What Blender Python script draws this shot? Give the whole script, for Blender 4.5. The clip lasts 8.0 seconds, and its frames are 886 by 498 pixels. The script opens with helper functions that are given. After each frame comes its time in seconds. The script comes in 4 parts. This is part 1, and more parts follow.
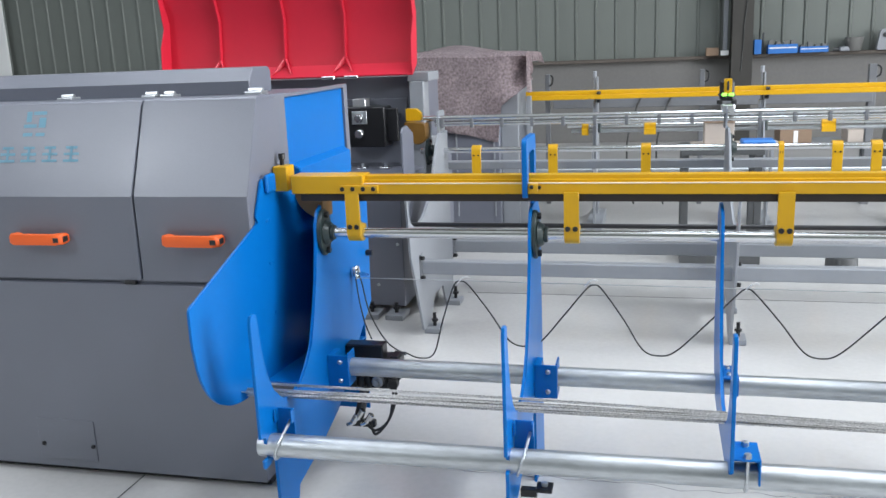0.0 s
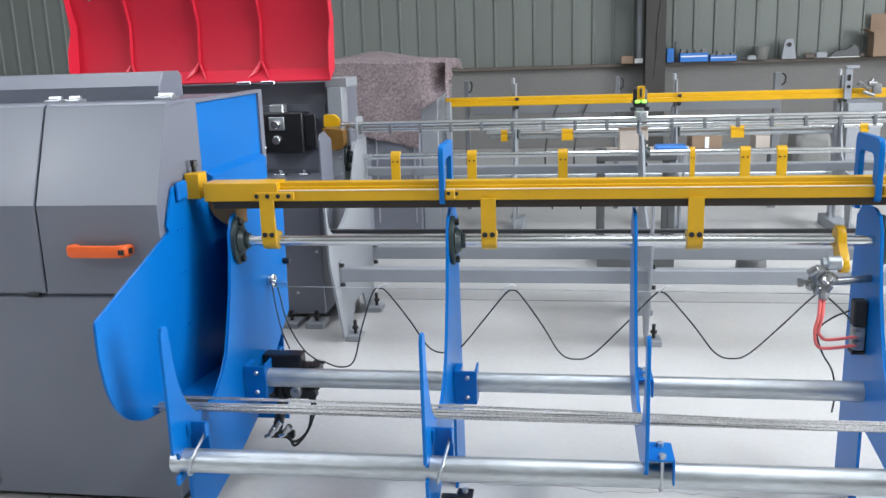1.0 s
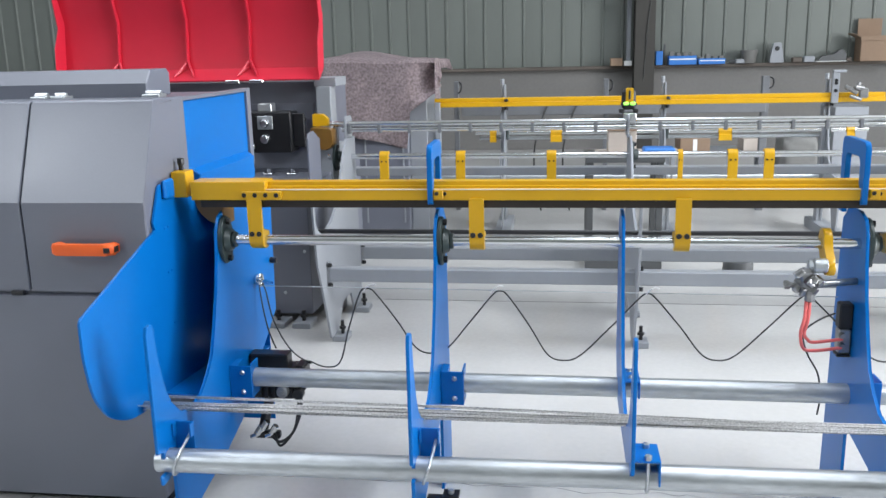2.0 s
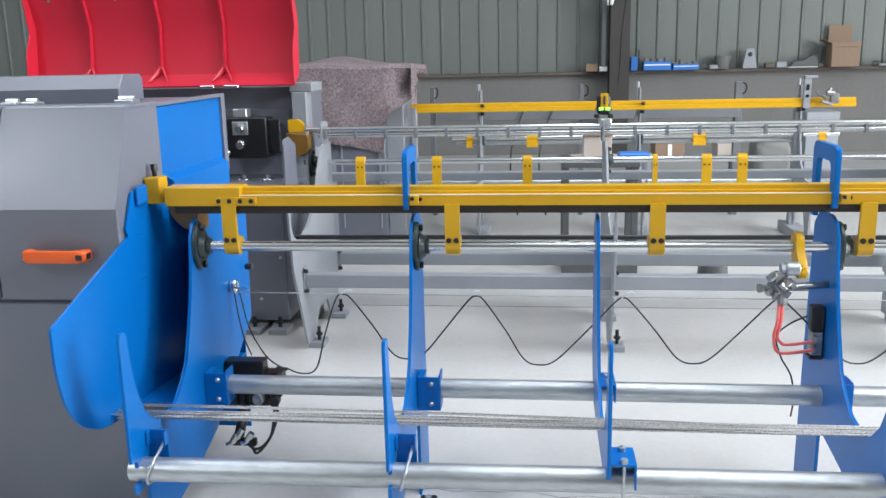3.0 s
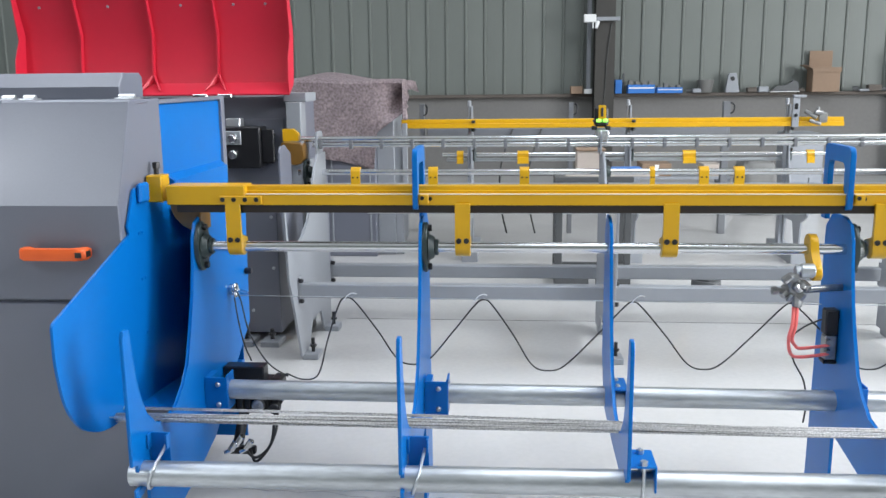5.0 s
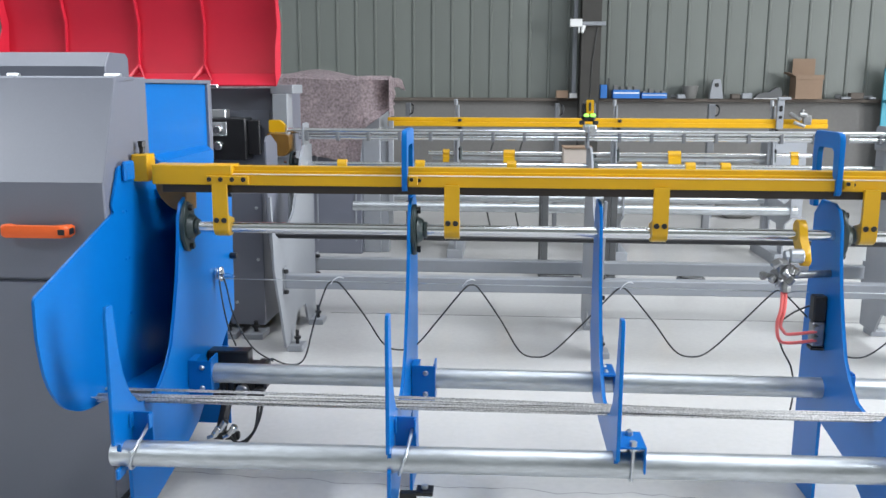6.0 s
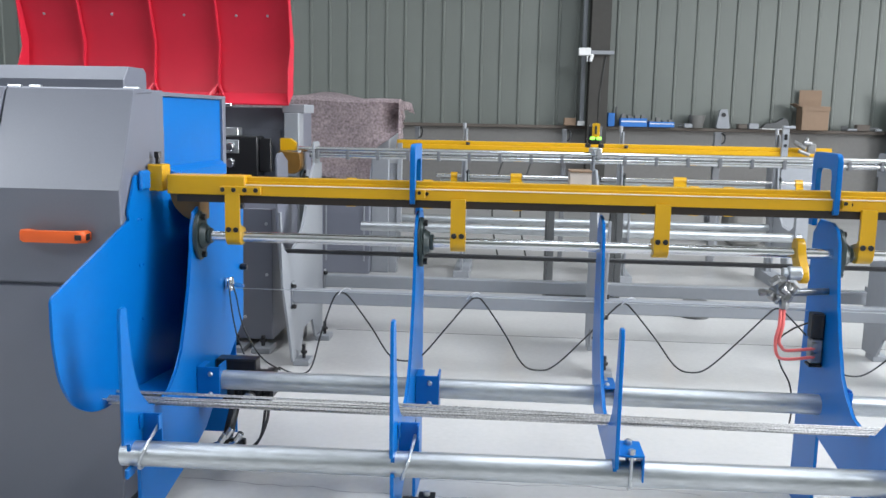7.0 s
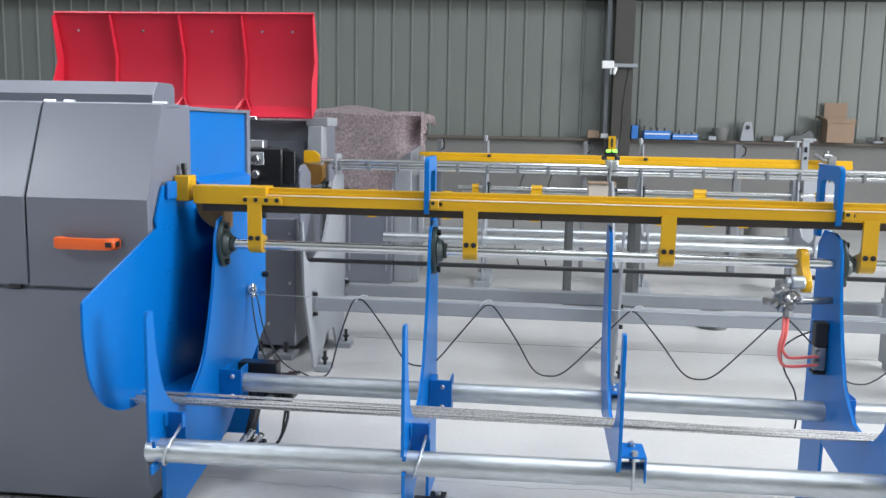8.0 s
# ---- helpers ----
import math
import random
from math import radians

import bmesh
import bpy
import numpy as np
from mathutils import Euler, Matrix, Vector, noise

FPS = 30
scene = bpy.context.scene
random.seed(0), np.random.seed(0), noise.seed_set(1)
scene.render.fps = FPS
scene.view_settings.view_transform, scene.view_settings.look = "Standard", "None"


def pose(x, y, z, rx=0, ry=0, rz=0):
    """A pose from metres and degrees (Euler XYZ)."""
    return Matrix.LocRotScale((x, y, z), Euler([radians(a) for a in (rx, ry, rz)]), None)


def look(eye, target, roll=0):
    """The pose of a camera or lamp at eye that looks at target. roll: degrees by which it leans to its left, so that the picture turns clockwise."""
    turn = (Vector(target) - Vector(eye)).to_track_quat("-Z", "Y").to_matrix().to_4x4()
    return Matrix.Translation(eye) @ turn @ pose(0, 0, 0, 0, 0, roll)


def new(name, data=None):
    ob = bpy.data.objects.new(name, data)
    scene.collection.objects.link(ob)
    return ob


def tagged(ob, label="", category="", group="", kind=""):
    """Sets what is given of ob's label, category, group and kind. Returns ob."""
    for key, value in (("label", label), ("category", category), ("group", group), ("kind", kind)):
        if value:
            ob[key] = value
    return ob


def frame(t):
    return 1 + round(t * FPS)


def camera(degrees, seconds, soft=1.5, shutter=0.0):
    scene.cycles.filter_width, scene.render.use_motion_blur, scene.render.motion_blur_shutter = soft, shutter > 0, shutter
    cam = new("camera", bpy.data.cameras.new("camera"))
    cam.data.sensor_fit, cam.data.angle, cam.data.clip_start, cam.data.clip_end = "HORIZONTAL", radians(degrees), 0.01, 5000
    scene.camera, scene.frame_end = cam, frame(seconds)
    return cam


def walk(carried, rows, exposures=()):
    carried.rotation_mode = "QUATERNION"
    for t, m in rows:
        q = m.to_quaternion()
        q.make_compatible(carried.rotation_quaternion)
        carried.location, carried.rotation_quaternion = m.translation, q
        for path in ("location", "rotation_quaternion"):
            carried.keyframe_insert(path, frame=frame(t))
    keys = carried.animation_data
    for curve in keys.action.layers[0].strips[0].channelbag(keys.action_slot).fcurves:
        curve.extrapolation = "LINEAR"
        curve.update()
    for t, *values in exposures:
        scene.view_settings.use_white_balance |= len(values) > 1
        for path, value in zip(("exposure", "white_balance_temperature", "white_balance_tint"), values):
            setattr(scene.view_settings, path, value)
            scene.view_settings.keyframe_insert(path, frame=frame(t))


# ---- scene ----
cam = camera(54.0, 8.0)
PATH = [
    (0, (0.165, -0.461, 1.401), (-0.303, 1.429, 0.941), -2.4),
    (0.5, (0.176, -0.453, 1.4), (-0.182, 1.463, 0.953), -2.3),
    (1, (0.18, -0.442, 1.399), (-0.116, 1.484, 0.946), -1.9),
    (2.5, (0.184, -0.437, 1.396), (-0.074, 1.496, 0.949), -1.2),
    (3, (0.187, -0.436, 1.396), (-0.032, 1.502, 0.955), -1.3),
    (3.5, (0.167, -0.437, 1.396), (-0.045, 1.499, 0.942), -0.9),
    (4, (0.132, -0.437, 1.395), (-0.057, 1.502, 0.944), -1.2),
    (4.5, (0.094, -0.419, 1.369), (-0.07, 1.54, 1.002), -0.7),
    (4.7, (0.09, -0.415, 1.347), (-0.088, 1.54, 0.965), -0.8),
    (5.8, (0.066, -0.406, 1.237), (-0.053, 1.553, 0.854), 0.2),
    (6, (0.065, -0.407, 1.231), (-0.063, 1.556, 0.866), 0.2),
    (6.5, (0.058, -0.428, 1.206), (-0.036, 1.548, 0.91), 1.0),
    (7, (0.073, -0.476, 1.196), (-0.072, 1.496, 0.893), 1.1),
    (7.5, (0.093, -0.53, 1.198), (-0.049, 1.443, 0.903), 1.5),
    (8, (0.125, -0.573, 1.201), (-0.082, 1.397, 0.924), 1.1),
]
walk(cam, [(t, look(eye, target, roll)) for t, eye, target, roll in PATH])

# ---- world, lights, exposure ----
world = bpy.data.worlds.new("world")
scene.world = world
world.use_nodes = True
wn = world.node_tree
sky = wn.nodes.new("ShaderNodeTexSky")
sky.sky_type, sky.sun_disc = "NISHITA", False
sky.sun_elevation, sky.sun_rotation = radians(48), radians(120)
wn.nodes["Background"].inputs["Strength"].default_value = 0.08
wn.links.new(sky.outputs["Color"], wn.nodes["Background"].inputs["Color"])


def area(name, m, sx, sy, watts, colour=(1, 1, 1)):
    lamp = bpy.data.lights.new(name, "AREA")
    lamp.shape, lamp.size, lamp.size_y, lamp.energy, lamp.color = "RECTANGLE", sx, sy, watts, colour
    ob = new(name, lamp)
    ob.matrix_world = m
    return ob


# Daylight through four long roof lights and the east wall's open door, plus an added lamp
FZ = -0.05  # level of the hall floor
# roof lights: middle, width, and the stretch of y that each one spans
# the one at x -7 is unseen, added to put sheen on the hoods
ROOF_LIGHTS = [(-9.4, 1.6, 0.0, 6.4, 200), (-7.0, 2.4, -6.8, -3.6, 540), (-4.4, 2.4, 0.0, 6.4, 235), (1.0, 1.6, 0.0, 6.4, 215), (6.0, 1.6, -2.0, 3.0, 840)]
for sx, w, y0, y1, watts in ROOF_LIGHTS:
    area("roof_light_lamp", pose(sx, (y0 + y1) / 2, 6.93), w, y1 - y0, watts, (0.86, 0.92, 1.0))
area("door_lamp", look((10.95, 2.2, 2.2), (0, 3.2, 1.2)), 6.0, 4.0, 1500, (0.93, 0.96, 1.0))
scene.view_settings.exposure = 0.0

# ---- materials ----


def material(name, colour, rough=0.5, metal=0.0, grain=0.06, size=30.0, bump=0.05, stain=0.12, stain_size=2.5, spread=0.08, coat=0.0, stretch=(1, 1, 1), spec=0.5):
    """Paint, metal or stone: base colour varied by fine grain and broad stains, with a fine relief."""
    mat = bpy.data.materials.new(name)
    mat.use_nodes = True
    nt = mat.node_tree
    bsdf = nt.nodes["Principled BSDF"]
    tc = nt.nodes.new("ShaderNodeTexCoord")
    mp = nt.nodes.new("ShaderNodeMapping")
    mp.inputs["Scale"].default_value = stretch
    nt.links.new(tc.outputs["Object"], mp.inputs["Vector"])
    fine = nt.nodes.new("ShaderNodeTexNoise")
    fine.inputs["Scale"].default_value, fine.inputs["Detail"].default_value = size, 6
    broad = nt.nodes.new("ShaderNodeTexNoise")
    broad.inputs["Scale"].default_value, broad.inputs["Detail"].default_value = stain_size, 5
    for n in (fine, broad):
        nt.links.new(mp.outputs["Vector"], n.inputs["Vector"])
    add = nt.nodes.new("ShaderNodeMath")
    add.operation = "MULTIPLY_ADD"
    add.inputs[1].default_value, add.inputs[2].default_value = grain * 2, 1 - grain
    nt.links.new(fine.outputs["Fac"], add.inputs[0])
    add2 = nt.nodes.new("ShaderNodeMath")
    add2.operation = "MULTIPLY_ADD"
    add2.inputs[1].default_value, add2.inputs[2].default_value = stain * 2, 1 - stain
    nt.links.new(broad.outputs["Fac"], add2.inputs[0])
    mul = nt.nodes.new("ShaderNodeMath")
    mul.operation = "MULTIPLY"
    nt.links.new(add.outputs[0], mul.inputs[0])
    nt.links.new(add2.outputs[0], mul.inputs[1])
    vm = nt.nodes.new("ShaderNodeVectorMath")
    vm.operation = "SCALE"
    vm.inputs[0].default_value = colour
    nt.links.new(mul.outputs[0], vm.inputs["Scale"])
    nt.links.new(vm.outputs[0], bsdf.inputs["Base Color"])
    rg = nt.nodes.new("ShaderNodeMath")
    rg.operation = "MULTIPLY_ADD"
    rg.inputs[1].default_value, rg.inputs[2].default_value = spread * 2, rough - spread
    nt.links.new(broad.outputs["Fac"], rg.inputs[0])
    nt.links.new(rg.outputs[0], bsdf.inputs["Roughness"])
    bp = nt.nodes.new("ShaderNodeBump")
    bp.inputs["Strength"].default_value, bp.inputs["Distance"].default_value = bump, 0.002
    nt.links.new(fine.outputs["Fac"], bp.inputs["Height"])
    nt.links.new(bp.outputs["Normal"], bsdf.inputs["Normal"])
    bsdf.inputs["Metallic"].default_value = metal
    bsdf.inputs["Coat Weight"].default_value = coat
    bsdf.inputs["Specular IOR Level"].default_value = spec
    return mat


BLUE = material("blue_paint", (0.001, 0.130, 0.430), 0.32, grain=0.03, bump=0.03, stain=0.10, spec=0.22)
GREY = material("grey_machine_paint", (0.150, 0.158, 0.194), 0.36, grain=0.05, size=180, bump=0.06, stain=0.10, spec=0.75)
GREYDARK = material("old_grey_steel_paint", (0.15, 0.155, 0.165), 0.55, grain=0.1, bump=0.08, stain=0.2)
GREY2 = material("grey_steel_paint", (0.27, 0.283, 0.305), 0.45, grain=0.05, bump=0.05, stain=0.12)
YELLOW = material("yellow_paint", (0.61, 0.335, 0.005), 0.34, grain=0.03, bump=0.04, stain=0.12, stain_size=6)
YELLOW_DIRTY = material("oily_yellow_paint", (0.15, 0.075, 0.014), 0.35, grain=0.1, stain=0.35, stain_size=14)
RED = material("red_paint", (0.60, 0.020, 0.046), 0.38, grain=0.03, bump=0.03, stain=0.06)
ORANGE = material("orange_plastic", (0.86, 0.13, 0.02), 0.45, grain=0.03, stain=0.05)
GALV = material("galvanised_steel", (0.50, 0.525, 0.545), 0.40, 0.85, grain=0.32, size=90, stain=0.34, stain_size=16, spread=0.12, stretch=(0.2, 1, 1), bump=0.14)
CHROME = material("polished_steel", (0.72, 0.73, 0.74), 0.17, 1.0, grain=0.03, stain=0.06, spread=0.04, bump=0.01)
CAST = material("cast_alloy", (0.33, 0.33, 0.33), 0.34, 0.9, grain=0.3, size=60, stain=0.45, stain_size=22, bump=0.3, spread=0.12)
ALU = material("aluminium", (0.62, 0.63, 0.64), 0.38, 0.9, grain=0.05, stain=0.1, spread=0.05)
# the wires' glints are put into the colour by the strong grain
STEEL = material("bare_wire_steel", (0.50, 0.49, 0.485), 0.38, 0.8, grain=0.9, size=190, stain=0.3, spread=0.15)
BLACK = material("black_rubber", (0.016, 0.016, 0.017), 0.5, grain=0.1, stain=0.2)
BLACKM = material("black_machine_metal", (0.02, 0.02, 0.022), 0.32, 0.3, grain=0.1, stain=0.3, stain_size=10)
BROWNBLACK = material("dark_brown_rubber", (0.018, 0.011, 0.007), 0.55, grain=0.1, stain=0.2)
BEARING = material("dark_green_cast_iron", (0.022, 0.036, 0.036), 0.42, grain=0.15, bump=0.2, stain=0.15)
HOSE = material("red_hose", (0.80, 0.16, 0.15), 0.3, grain=0.02, stain=0.05)
CABLE = material("black_cable", (0.04, 0.041, 0.04), 0.45, grain=0.05, stain=0.1)
CYAN = material("cyan_print", (0.13, 0.30, 0.40), 0.5, grain=0.04, stain=0.1)
FLOOR = material("grey_concrete_floor", (0.535, 0.525, 0.512), 0.18, grain=0.07, size=45, bump=0.04, stain=0.17, stain_size=0.8, spread=0.05)
CONCRETE = material("plastered_concrete", (0.172, 0.166, 0.158), 0.85, grain=0.12, size=25, bump=0.3, stain=0.16, stain_size=1.2)
SHEET = material("grey_green_sheet_metal", (0.148, 0.162, 0.147), 0.5, 0.0, grain=0.04, size=40, stain=0.14, stain_size=1.2, stretch=(2, 1, 0.3))
DARKSTEEL = material("dark_brown_steel", (0.040, 0.037, 0.032), 0.6, grain=0.15, stain=0.25)
RUST = material("rusty_steel", (0.105, 0.088, 0.075), 0.8, grain=0.2, stain=0.3, bump=0.2)
ROOF = material("white_roof_sheet", (0.55, 0.56, 0.55), 0.6, stain=0.1)
CLOTH = material("speckled_mauve_felt", (0.40, 0.325, 0.335), 0.95, grain=0.95, size=55, bump=0.6, stain=0.25, stain_size=7)
CARDBOARD = material("brown_cardboard", (0.25, 0.17, 0.115), 0.8, grain=0.06, stain=0.12)
BOXBLUE = material("blue_box_print", (0.03, 0.17, 0.52), 0.5, stain=0.1)
WHITE = material("white_plastic", (0.78, 0.78, 0.77), 0.5, grain=0.02, stain=0.06)
CREAM = material("cream_carton", (0.46, 0.40, 0.35), 0.7, grain=0.05, stain=0.12)
# pale colour standing in for the highlight on the rail's worn edge
EDGELIGHT = material("pale_highlight_paint", (0.72, 0.62, 0.48), 0.35, grain=0.15, stain=0.3, stain_size=9, stretch=(0.3, 1, 1))
TEAL = material("teal_paint", (0.055, 0.34, 0.44), 0.5, grain=0.05, stain=0.15)
TARP = material("grey_plastic_sack", (0.16, 0.158, 0.15), 0.5, grain=0.1, stain=0.25, stain_size=6, bump=0.3)
DARKGREY = material("dark_grey_paint", (0.075, 0.078, 0.08), 0.5, grain=0.1, stain=0.15)
LIME = material("lime_display", (0.15, 0.75, 0.08), 0.4)
LIMEGLOW = bpy.data.materials.new("lime_lamp")
LIMEGLOW.use_nodes = True
LIMEGLOW.node_tree.nodes["Principled BSDF"].inputs["Base Color"].default_value = (0.3, 0.9, 0.1, 1)
LIMEGLOW.node_tree.nodes["Principled BSDF"].inputs["Emission Color"].default_value = (0.35, 1.0, 0.12, 1)
LIMEGLOW.node_tree.nodes["Principled BSDF"].inputs["Emission Strength"].default_value = 1.2

# ---- mesh helpers ----


def thing(name, at, label, category, group=""):
    ob = new(name)
    ob.empty_display_size = 0.1
    ob.location = at
    return tagged(ob, label, category, group)


def mesh_of(name, bm, mat, smooth=None):
    me = bpy.data.meshes.new(name)
    bmesh.ops.recalc_face_normals(bm, faces=bm.faces[:])
    if smooth:
        for f in bm.faces:
            f.smooth = True
        for e in bm.edges:
            if len(e.link_faces) == 2 and e.calc_face_angle(0) > radians(smooth):
                e.smooth = False
    bm.to_mesh(me)
    bm.free()
    me.materials.append(mat)
    return me


def part(name, bm, mat, parent, label="", smooth=35):
    """One mesh, its points in world metres, as a part of a thing or of a part."""
    ob = new(name, mesh_of(name, bm, mat, smooth))
    ob.parent = parent
    if parent.type == "EMPTY":
        ob.matrix_parent_inverse = Matrix.Translation(-parent.location)
    return tagged(ob, label)


def solid(name, bm, mat, label, category, group="", kind="", smooth=35):
    """A thing, or a piece of the setting, that is one mesh."""
    return tagged(new(name, mesh_of(name, bm, mat, smooth)), label, category, group, kind)


def box(bm, x0, x1, y0, y1, z0, z1, bevel=0.002, m=None):
    r = bmesh.ops.create_cube(bm, size=1)
    mt = Matrix.Translation(((x0 + x1) / 2, (y0 + y1) / 2, (z0 + z1) / 2)) @ Matrix.Diagonal((abs(x1 - x0), abs(y1 - y0), abs(z1 - z0), 1))
    bmesh.ops.transform(bm, matrix=mt, verts=r["verts"])
    vs = r["verts"]
    if bevel:
        es = list({e for v in vs for e in v.link_edges})
        g = bmesh.ops.bevel(bm, geom=es, offset=bevel, segments=1, affect="EDGES", clamp_overlap=True)
        vs = list({v for f in g["faces"] for v in f.verts})
        vs = list({w for v in vs for f in v.link_faces for w in f.verts})
    if m is not None:
        bmesh.ops.transform(bm, matrix=m, verts=vs)
    return bm


def rod(bm, a, b, r, seg=16, r2=None, chamfer=0.0):
    a, b = Vector(a), Vector(b)
    d = b - a
    q = d.to_track_quat("Z", "Y").to_matrix().to_4x4()
    rings = [(0, r - chamfer), (chamfer, r), (d.length - chamfer, r2 or r), (d.length, (r2 or r) - chamfer)] if chamfer else [(0, r), (d.length, r2 or r)]
    rows = []
    for h, rr in rings:
        rows.append([bm.verts.new(Matrix.Translation(a) @ q @ Vector((rr * math.cos(2 * math.pi * i / seg), rr * math.sin(2 * math.pi * i / seg), h))) for i in range(seg)])
    for p, n in zip(rows, rows[1:]):
        for i in range(seg):
            bm.faces.new((p[i], p[(i + 1) % seg], n[(i + 1) % seg], n[i]))
    bm.faces.new(rows[0][::-1])
    bm.faces.new(rows[-1])
    return bm


def pipe(bm, a, b, r, wall=0.004, seg=28):
    """A hollow pipe, open at both ends."""
    a, b = Vector(a), Vector(b)
    q = (b - a).to_track_quat("Z", "Y").to_matrix().to_4x4()
    n = (b - a).length
    rows = []
    for h, rr in ((0, r - 0.001), (0.001, r), (n - 0.001, r), (n, r - 0.001), (n, r - wall), (0, r - wall)):
        rows.append([bm.verts.new(Matrix.Translation(a) @ q @ Vector((rr * math.cos(2 * math.pi * i / seg), rr * math.sin(2 * math.pi * i / seg), h))) for i in range(seg)])
    for p, s in zip(rows, rows[1:] + rows[:1]):
        for i in range(seg):
            bm.faces.new((p[i], p[(i + 1) % seg], s[(i + 1) % seg], s[i]))
    return bm


def smooth_line(pts, steps=8):
    pts = [Vector(p) for p in pts]
    out = []
    for i in range(len(pts) - 1):
        p0, p1, p2, p3 = pts[max(i - 1, 0)], pts[i], pts[i + 1], pts[min(i + 2, len(pts) - 1)]
        for k in range(steps):
            t = k / steps
            out.append(0.5 * ((2 * p1) + (p2 - p0) * t + (2 * p0 - 5 * p1 + 4 * p2 - p3) * t * t + (3 * p1 - p0 - 3 * p2 + p3) * t ** 3))
    out.append(pts[-1])
    return out


def tube(bm, pts, r, seg=8, steps=8):
    line = smooth_line(pts, steps) if steps > 1 else [Vector(p) for p in pts]
    rows, up = [], Vector((0, 0, 1))
    for i, p in enumerate(line):
        d = (line[min(i + 1, len(line) - 1)] - line[max(i - 1, 0)]).normalized()
        side = d.cross(up)
        if side.length < 0.05:
            side = d.cross(Vector((0, 1, 0)))
        side.normalize()
        up2 = side.cross(d)
        rows.append([bm.verts.new(p + r * (math.cos(2 * math.pi * k / seg) * side + math.sin(2 * math.pi * k / seg) * up2)) for k in range(seg)])
    for p, n in zip(rows, rows[1:]):
        for k in range(seg):
            bm.faces.new((p[k], p[(k + 1) % seg], n[(k + 1) % seg], n[k]))
    bm.faces.new(rows[0][::-1])
    bm.faces.new(rows[-1])
    return bm


def round_corners(pts, radii):
    """A closed outline with rounded corners."""
    out, n = [], len(pts)
    for i in range(n):
        p, a, b, r = Vector(pts[i]), Vector(pts[i - 1]), Vector(pts[(i + 1) % n]), radii[i] if isinstance(radii, (list, tuple)) else radii
        if r <= 0:
            out.append(p)
            continue
        da, db = (a - p), (b - p)
        k = min(r, da.length * 0.45, db.length * 0.45)
        s, e = p + da.normalized() * k, p + db.normalized() * k
        for j in range(5):
            t = j / 4
            out.append(s * (1 - t) ** 2 + p * 2 * t * (1 - t) + e * t * t)
    return out


def slab(bm, outline, x0, x1, axis="x", bevel=0.0015):
    """A plate: an outline of (y, z) between x0 and x1, or of (x, z) between two y, or of (x, y) between two z."""
    def at(u, v, w):
        return {"x": (w, u, v), "y": (u, w, v), "z": (u, v, w)}[axis]
    vs = [bm.verts.new(at(p[0], p[1], x0)) for p in outline]
    ws = [bm.verts.new(at(p[0], p[1], x1)) for p in outline]
    bm.faces.new(vs)
    bm.faces.new(ws[::-1])
    n = len(vs)
    for i in range(n):
        bm.faces.new((vs[i], ws[i], ws[(i + 1) % n], vs[(i + 1) % n]))
    if bevel:
        ring = set(vs), set(ws)
        es = [e for e in bm.edges if any(e.verts[0] in r and e.verts[1] in r for r in ring)]
        bmesh.ops.bevel(bm, geom=es, offset=bevel, segments=1, affect="EDGES")
    return bm


def B():
    return bmesh.new()


def bolt(bm, p, d, r=0.006, h=0.005, seg=6):
    p, d = Vector(p), Vector(d).normalized()
    return rod(bm, p - d * 0.002, p + d * h, r, seg, chamfer=0.0008)


# ---- the hall: floor, walls, roof ----
bm = B()
box(bm, -14, 11, -7, 12.0, FZ - 0.2, FZ, 0)
solid("floor", bm, FLOOR, "smooth light grey concrete floor with stains and fine cracks", "floor", kind="structure")

for dims in ((-1.583, -1.577, -7, 2.03), (-4.003, -3.997, -7, 2.03), (-0.9, 7.0, 4.417, 4.423)):
    bm = B()
    box(bm, dims[0], dims[1], dims[2], dims[3], FZ - 0.01, FZ + 0.0008, 0)
    solid("floor_joint", bm, DARKGREY, "straight dark joint in the concrete floor", "joint", kind="structure")
rng = random.Random(9)
for x0, x1, yy in ((-1.25, 0.9, 2.30), (-0.2, 0.75, 2.36), (-2.2, -1.0, 1.80), (0.2, 1.3, 1.45)):
    bm = B()
    n, rows, drift = int((x1 - x0) / 0.03), [], 0.0
    for k in range(n + 1):
        drift += rng.uniform(-0.012, 0.012)
        w = 0.0014 * (0.4 + rng.random())
        p = Vector((x0 + (x1 - x0) * k / n, yy + drift, FZ + 0.0006))
        rows.append((bm.verts.new(p + Vector((0, -w, 0))), bm.verts.new(p + Vector((0, w, 0)))))
    for p, q in zip(rows, rows[1:]):
        bm.faces.new((p[0], q[0], q[1], p[1]))
    solid("floor_crack", bm, DARKGREY, "fine dark crack in the concrete floor", "crack", kind="structure")

bm = B()
box(bm, -14, 11, 12.0, 12.24, FZ, 1.05, 0.004)
solid("wall_north", bm, CONCRETE, "low grey plastered wall below the sheet metal cladding", "wall", kind="structure")
bm = B()
box(bm, -14, 11, 11.9, 12.24, 1.05, 1.095, 0.006)
solid("trim", bm, RUST, "dark dusty steel ledge on top of the low wall", "ledge", kind="structure")
cladding = new("wall_cladding")
tagged(cladding, "grey-green ribbed sheet metal cladding above the low wall", "wall", kind="structure")
PITCH, SHEETW = 0.27, 0.81
bm = B()
prof = []
for k in range(3):
    x = k * PITCH
    prof += [(x, 0), (x + 0.014, -0.02), (x + 0.034, -0.02), (x + 0.048, 0)]
prof.append((SHEETW, 0))
lo = [bm.verts.new((x, 12.06 + y, 1.095)) for x, y in prof]
hi = [bm.verts.new((x, 12.06 + y, 6.6)) for x, y in prof]
lob = [bm.verts.new((x, 12.066 + y, 1.095)) for x, y in prof]
hib = [bm.verts.new((x, 12.066 + y, 6.6)) for x, y in prof]
